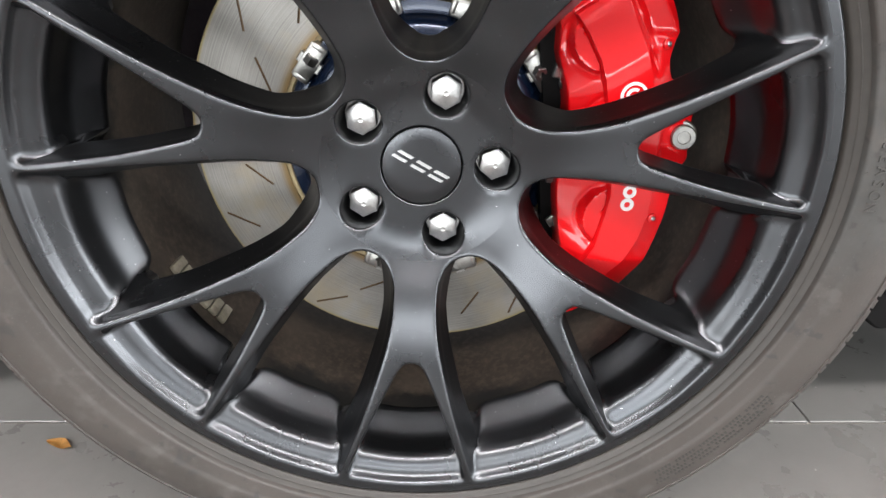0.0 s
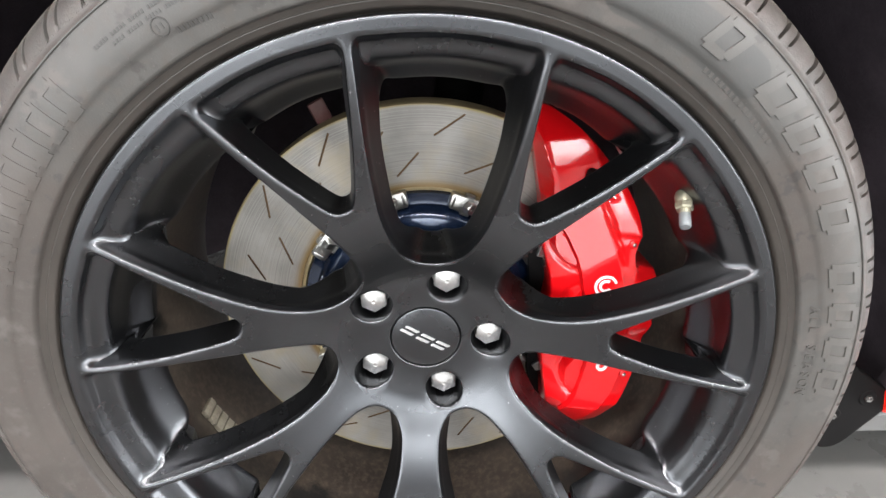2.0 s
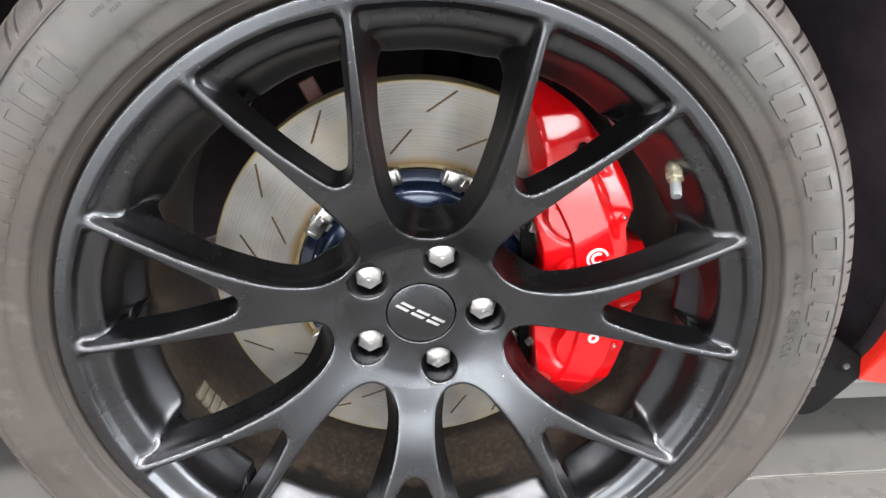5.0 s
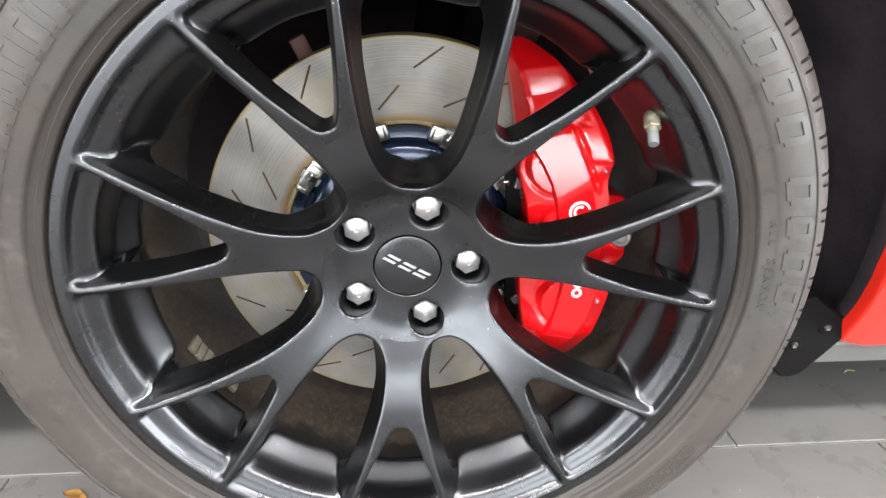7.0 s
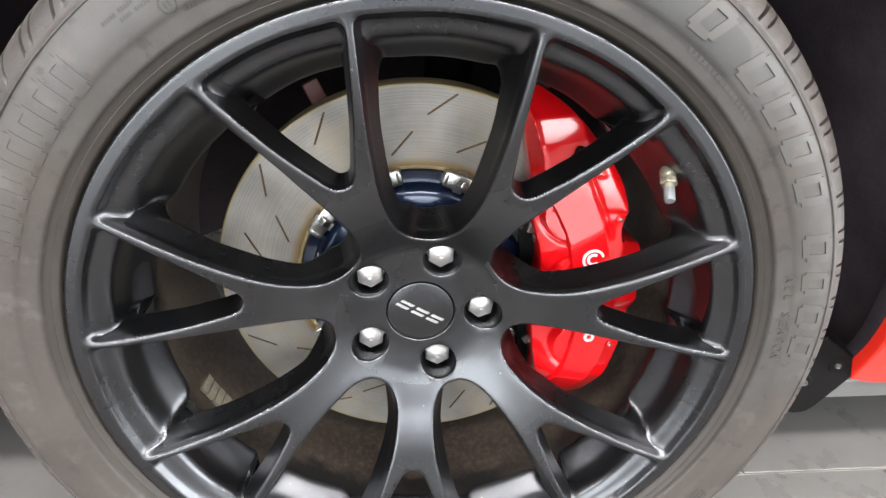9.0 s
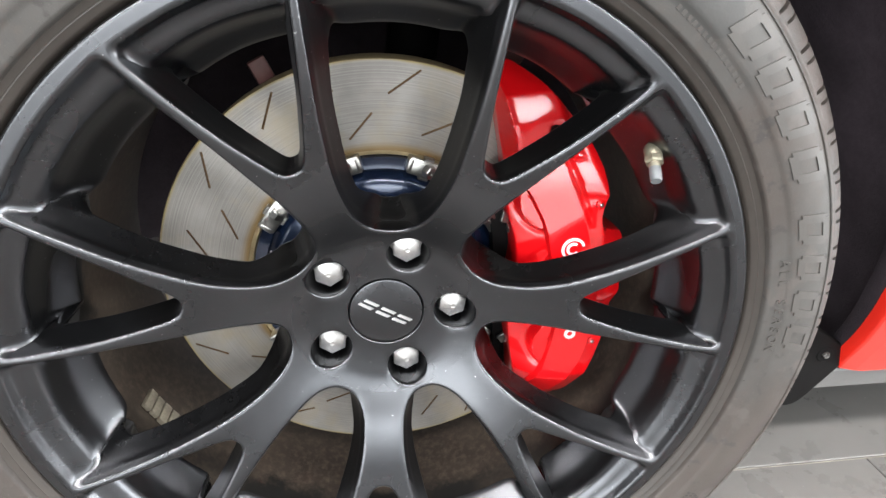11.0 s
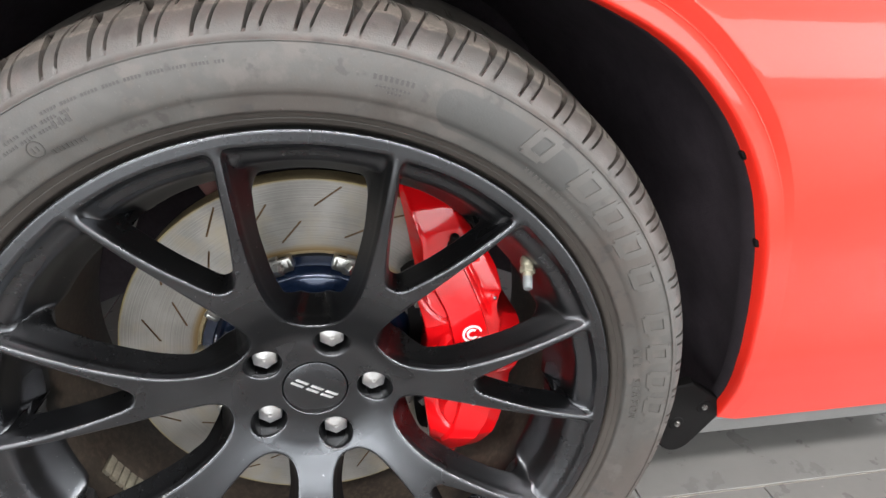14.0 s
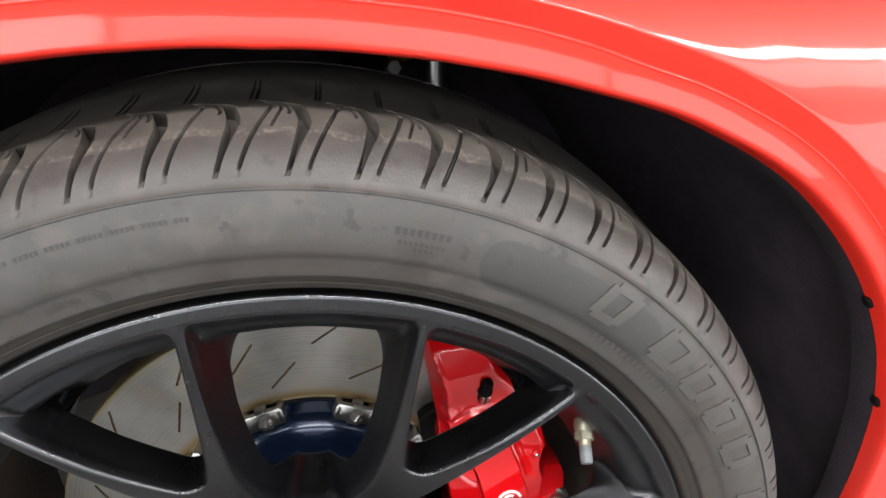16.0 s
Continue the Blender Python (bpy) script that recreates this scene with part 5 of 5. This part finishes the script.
x0, x1, y0, y1, top = ROOM
for name, m, s in (("wall_north", pose(0, y1 + 0.1, top / 2), (x1 - x0 + 0.4, 0.2, top)), ("wall_west", pose(x0 - 0.1, (y0 + y1) / 2, top / 2), (0.2, y1 - y0, top))):
    tagged(part(name, rounded_box(*s, 0, 1, m), WALL, None, smooth=0), "plain painted hall wall", "wall", kind="structure")
tagged(part("ceiling", rounded_box(x1 - x0 + 0.4, y1 - y0 + 0.4, 0.2, 0, 1, pose(0, (y0 + y1) / 2, top + 0.1)), CEIL, None, smooth=0), "plain white ceiling", "ceiling", kind="structure")

sw = [(x0 - 0.2, WINDOWS[0][0], 0, top), (WINDOWS[-1][1], x1 + 0.2, 0, top)] + [(a, b, 0, c) for a, b, c, d in WINDOWS] + [(a, b, d, top) for a, b, c, d in WINDOWS]
sw = [rounded_box(b - a, 0.2, d - c, 0, 1, pose((a + b) / 2, y0 - 0.1, (c + d) / 2)) for a, b, c, d in sw]
tagged(part("wall_south", join(*sw), WALL, None, smooth=0), "plain painted hall wall with wide openings", "wall", kind="structure")
for k, (wx0, wx1, wz0, wz1) in enumerate(WINDOWS):
    tagged(part("window_%d" % (k + 1), join(*[rounded_box(0.018, 0.08, wz1 - wz0, 0.004, 1, pose(wx0 + 0.010 + (wx1 - wx0 - 0.020) * q, y0 - 0.1, (wz0 + wz1) / 2)) for q in range(2)],
                                            *[rounded_box(wx1 - wx0, 0.076, 0.06, 0.004, 1, pose((wx0 + wx1) / 2, y0 - 0.1, z)) for z in (wz0 + 0.03, wz1 - 0.03)]), METALGREY, None, smooth=30), "wide shopfront window with a dark metal frame", "window", kind="structure")
    # The middle opening's split brightness is made up, for highlights on the caliper.
    for lz0, lz1, watts in DAYLIGHT[k]:
        sky = bpy.data.lights.new("daylight", "AREA")
        sky.shape, sky.size, sky.size_y, sky.energy, sky.color = "RECTANGLE", wx1 - wx0 - 0.1, lz1 - lz0 - 0.06, watts * (wx1 - wx0) * (lz1 - lz0), (0.94, 0.98, 1.0)
        new("daylight", sky).matrix_world = pose((wx0 + wx1) / 2, y0 - 0.22, (lz0 + lz1) / 2, 90, 0, 0)

dy0, dy1, dz0, dz1 = EAST_OPENING
ew = [(y0, dy0, 0, top), (dy1, y1, 0, top), (dy0, dy1, 0, dz0), (dy0, dy1, dz1, top)]
tagged(part("wall_east", join(*[rounded_box(0.2, b - a, d - c, 0, 1, pose(x1 + 0.1, (a + b) / 2, (c + d) / 2)) for a, b, c, d in ew]), WALL, None, smooth=0), "plain painted hall wall with an added glazed opening", "wall", kind="structure")
tagged(part("window_4", join(*[rounded_box(0.076, 0.05, dz1 - dz0 - 0.002, 0.004, 1, pose(x1 + 0.1, dy0 + 0.028 + (dy1 - dy0 - 0.056) * q / 3, (dz0 + dz1) / 2)) for q in range(4)],
                             *[rounded_box(0.072, dy1 - dy0 - 0.004, 0.06, 0.004, 1, pose(x1 + 0.1, (dy0 + dy1) / 2, z)) for z in (dz0 + 0.032, dz1 - 0.032)]), METALGREY, None, smooth=30), "unseen wide glazed front with a dark metal frame, added as a light source", "window", kind="structure")
# Fill light through the added east opening, to brighten the wheel's left-hand pads.
sky = bpy.data.lights.new("daylight", "AREA")
sky.shape, sky.size, sky.size_y, sky.energy, sky.color = "RECTANGLE", dy1 - dy0 - 0.1, dz1 - dz0 - 0.1, EAST_FILL * (dy1 - dy0) * (dz1 - dz0), (0.94, 0.98, 1.0)
new("daylight", sky).matrix_world = pose(x1 + 0.22, (dy0 + dy1) / 2, (dz0 + dz1) / 2, 90, 0, 90)

for x, y, length, width, watts in LIGHTS:
    lamp = thing("ceiling_light", "long linear white ceiling light" if width < 1 else "wide white luminous ceiling panel", "light", pose(x, y, top - 0.12), group="linear ceiling lights")
    part("housing", rounded_box(length + 0.04, width + 0.03, 0.05, 0.004, 1, pose(0, 0, 0.029)), WHITE, lamp)
    part("hanger", rounded_box(0.02, 0.02, 0.07, 0, 1, pose(-length * 0.4, 0, 0.087)), WHITE, lamp, smooth=0)
    part("hanger", rounded_box(0.02, 0.02, 0.07, 0, 1, pose(length * 0.4, 0, 0.087)), WHITE, lamp, smooth=0)
    data = bpy.data.lights.new("tube", "AREA")
    data.shape, data.size, data.size_y, data.energy, data.color = "RECTANGLE", length, width, watts, (1.0, 0.985, 0.985)
    tube = new("tube", data)
    tube.parent = lamp
    tube.matrix_basis = pose(0, 0, 0.0)

# small things on the floor
def leaf_mesh():
    bm = bmesh.new()
    rows = []
    for i in range(13):
        t = i / 12
        w = 0.0065 * math.sin(math.pi * min(1, t * 1.04)) ** 0.7 + 0.0004
        rows.append([bm.verts.new((0.034 * t - 0.017, s * w + 0.002 * math.sin(t * 5), 0.0016 + 0.0022 * abs(s) + 0.0022 * (2 * t - 1) ** 2 + 0.0006 * math.sin(9 * t + 3 * s))) for s in (-1, -0.5, 0, 0.5, 1)])
    for p, q in zip(rows, rows[1:]):
        for i in range(4):
            bm.faces.new((p[i], p[i + 1], q[i + 1], q[i]))
    bmesh.ops.solidify(bm, geom=bm.faces[:], thickness=0.0005)
    return bm


dry = thing("dry_leaf", "small curled orange-brown dry leaf on the tiles", "leaf", pose(-0.417, 0.141, 0.0002, 0, 0, -12))
part("blade", leaf_mesh(), LEAF, dry, smooth=60)
straw = thing("straw", "short pale bent straw on the tiles", "straw", pose(0.7587, 0.3357, 0.0003, 0, 0, 12))
bm = bmesh.new()
rows = []
for i in range(9):
    t = i / 8
    c = Vector((0.022 * t - 0.011, 0.004 * math.sin(3 * t), 0.0010 + 0.0006 * math.sin(5 * t)))
    rows.append([bm.verts.new(c + Vector((0, 0.0009 * math.cos(q * math.pi / 3), 0.0007 * math.sin(q * math.pi / 3)))) for q in range(6)])
for p, q in zip(rows, rows[1:]):
    for i in range(6):
        bm.faces.new((p[i], p[(i + 1) % 6], q[(i + 1) % 6], q[i]))
bm.faces.new(rows[0][::-1])
bm.faces.new(rows[-1])
part("stalk", bm, STRAW, straw, smooth=60)
rng = random.Random(4)
bm = bmesh.new()
for k in range(90):
    x, y, s = rng.uniform(-0.9, 1.2), rng.uniform(-0.35, 0.45), rng.uniform(0.0003, 0.0011)
    bmesh.ops.create_icosphere(bm, subdivisions=1, radius=s, matrix=Matrix.Translation((x, y, s * 0.3)) @ Matrix.Diagonal((1, rng.uniform(0.6, 1.6), 0.5, 1)))
tagged(part("grit", bm, SPECK, None), "pale grit scattered on the tiles", "grit", kind="stuff")
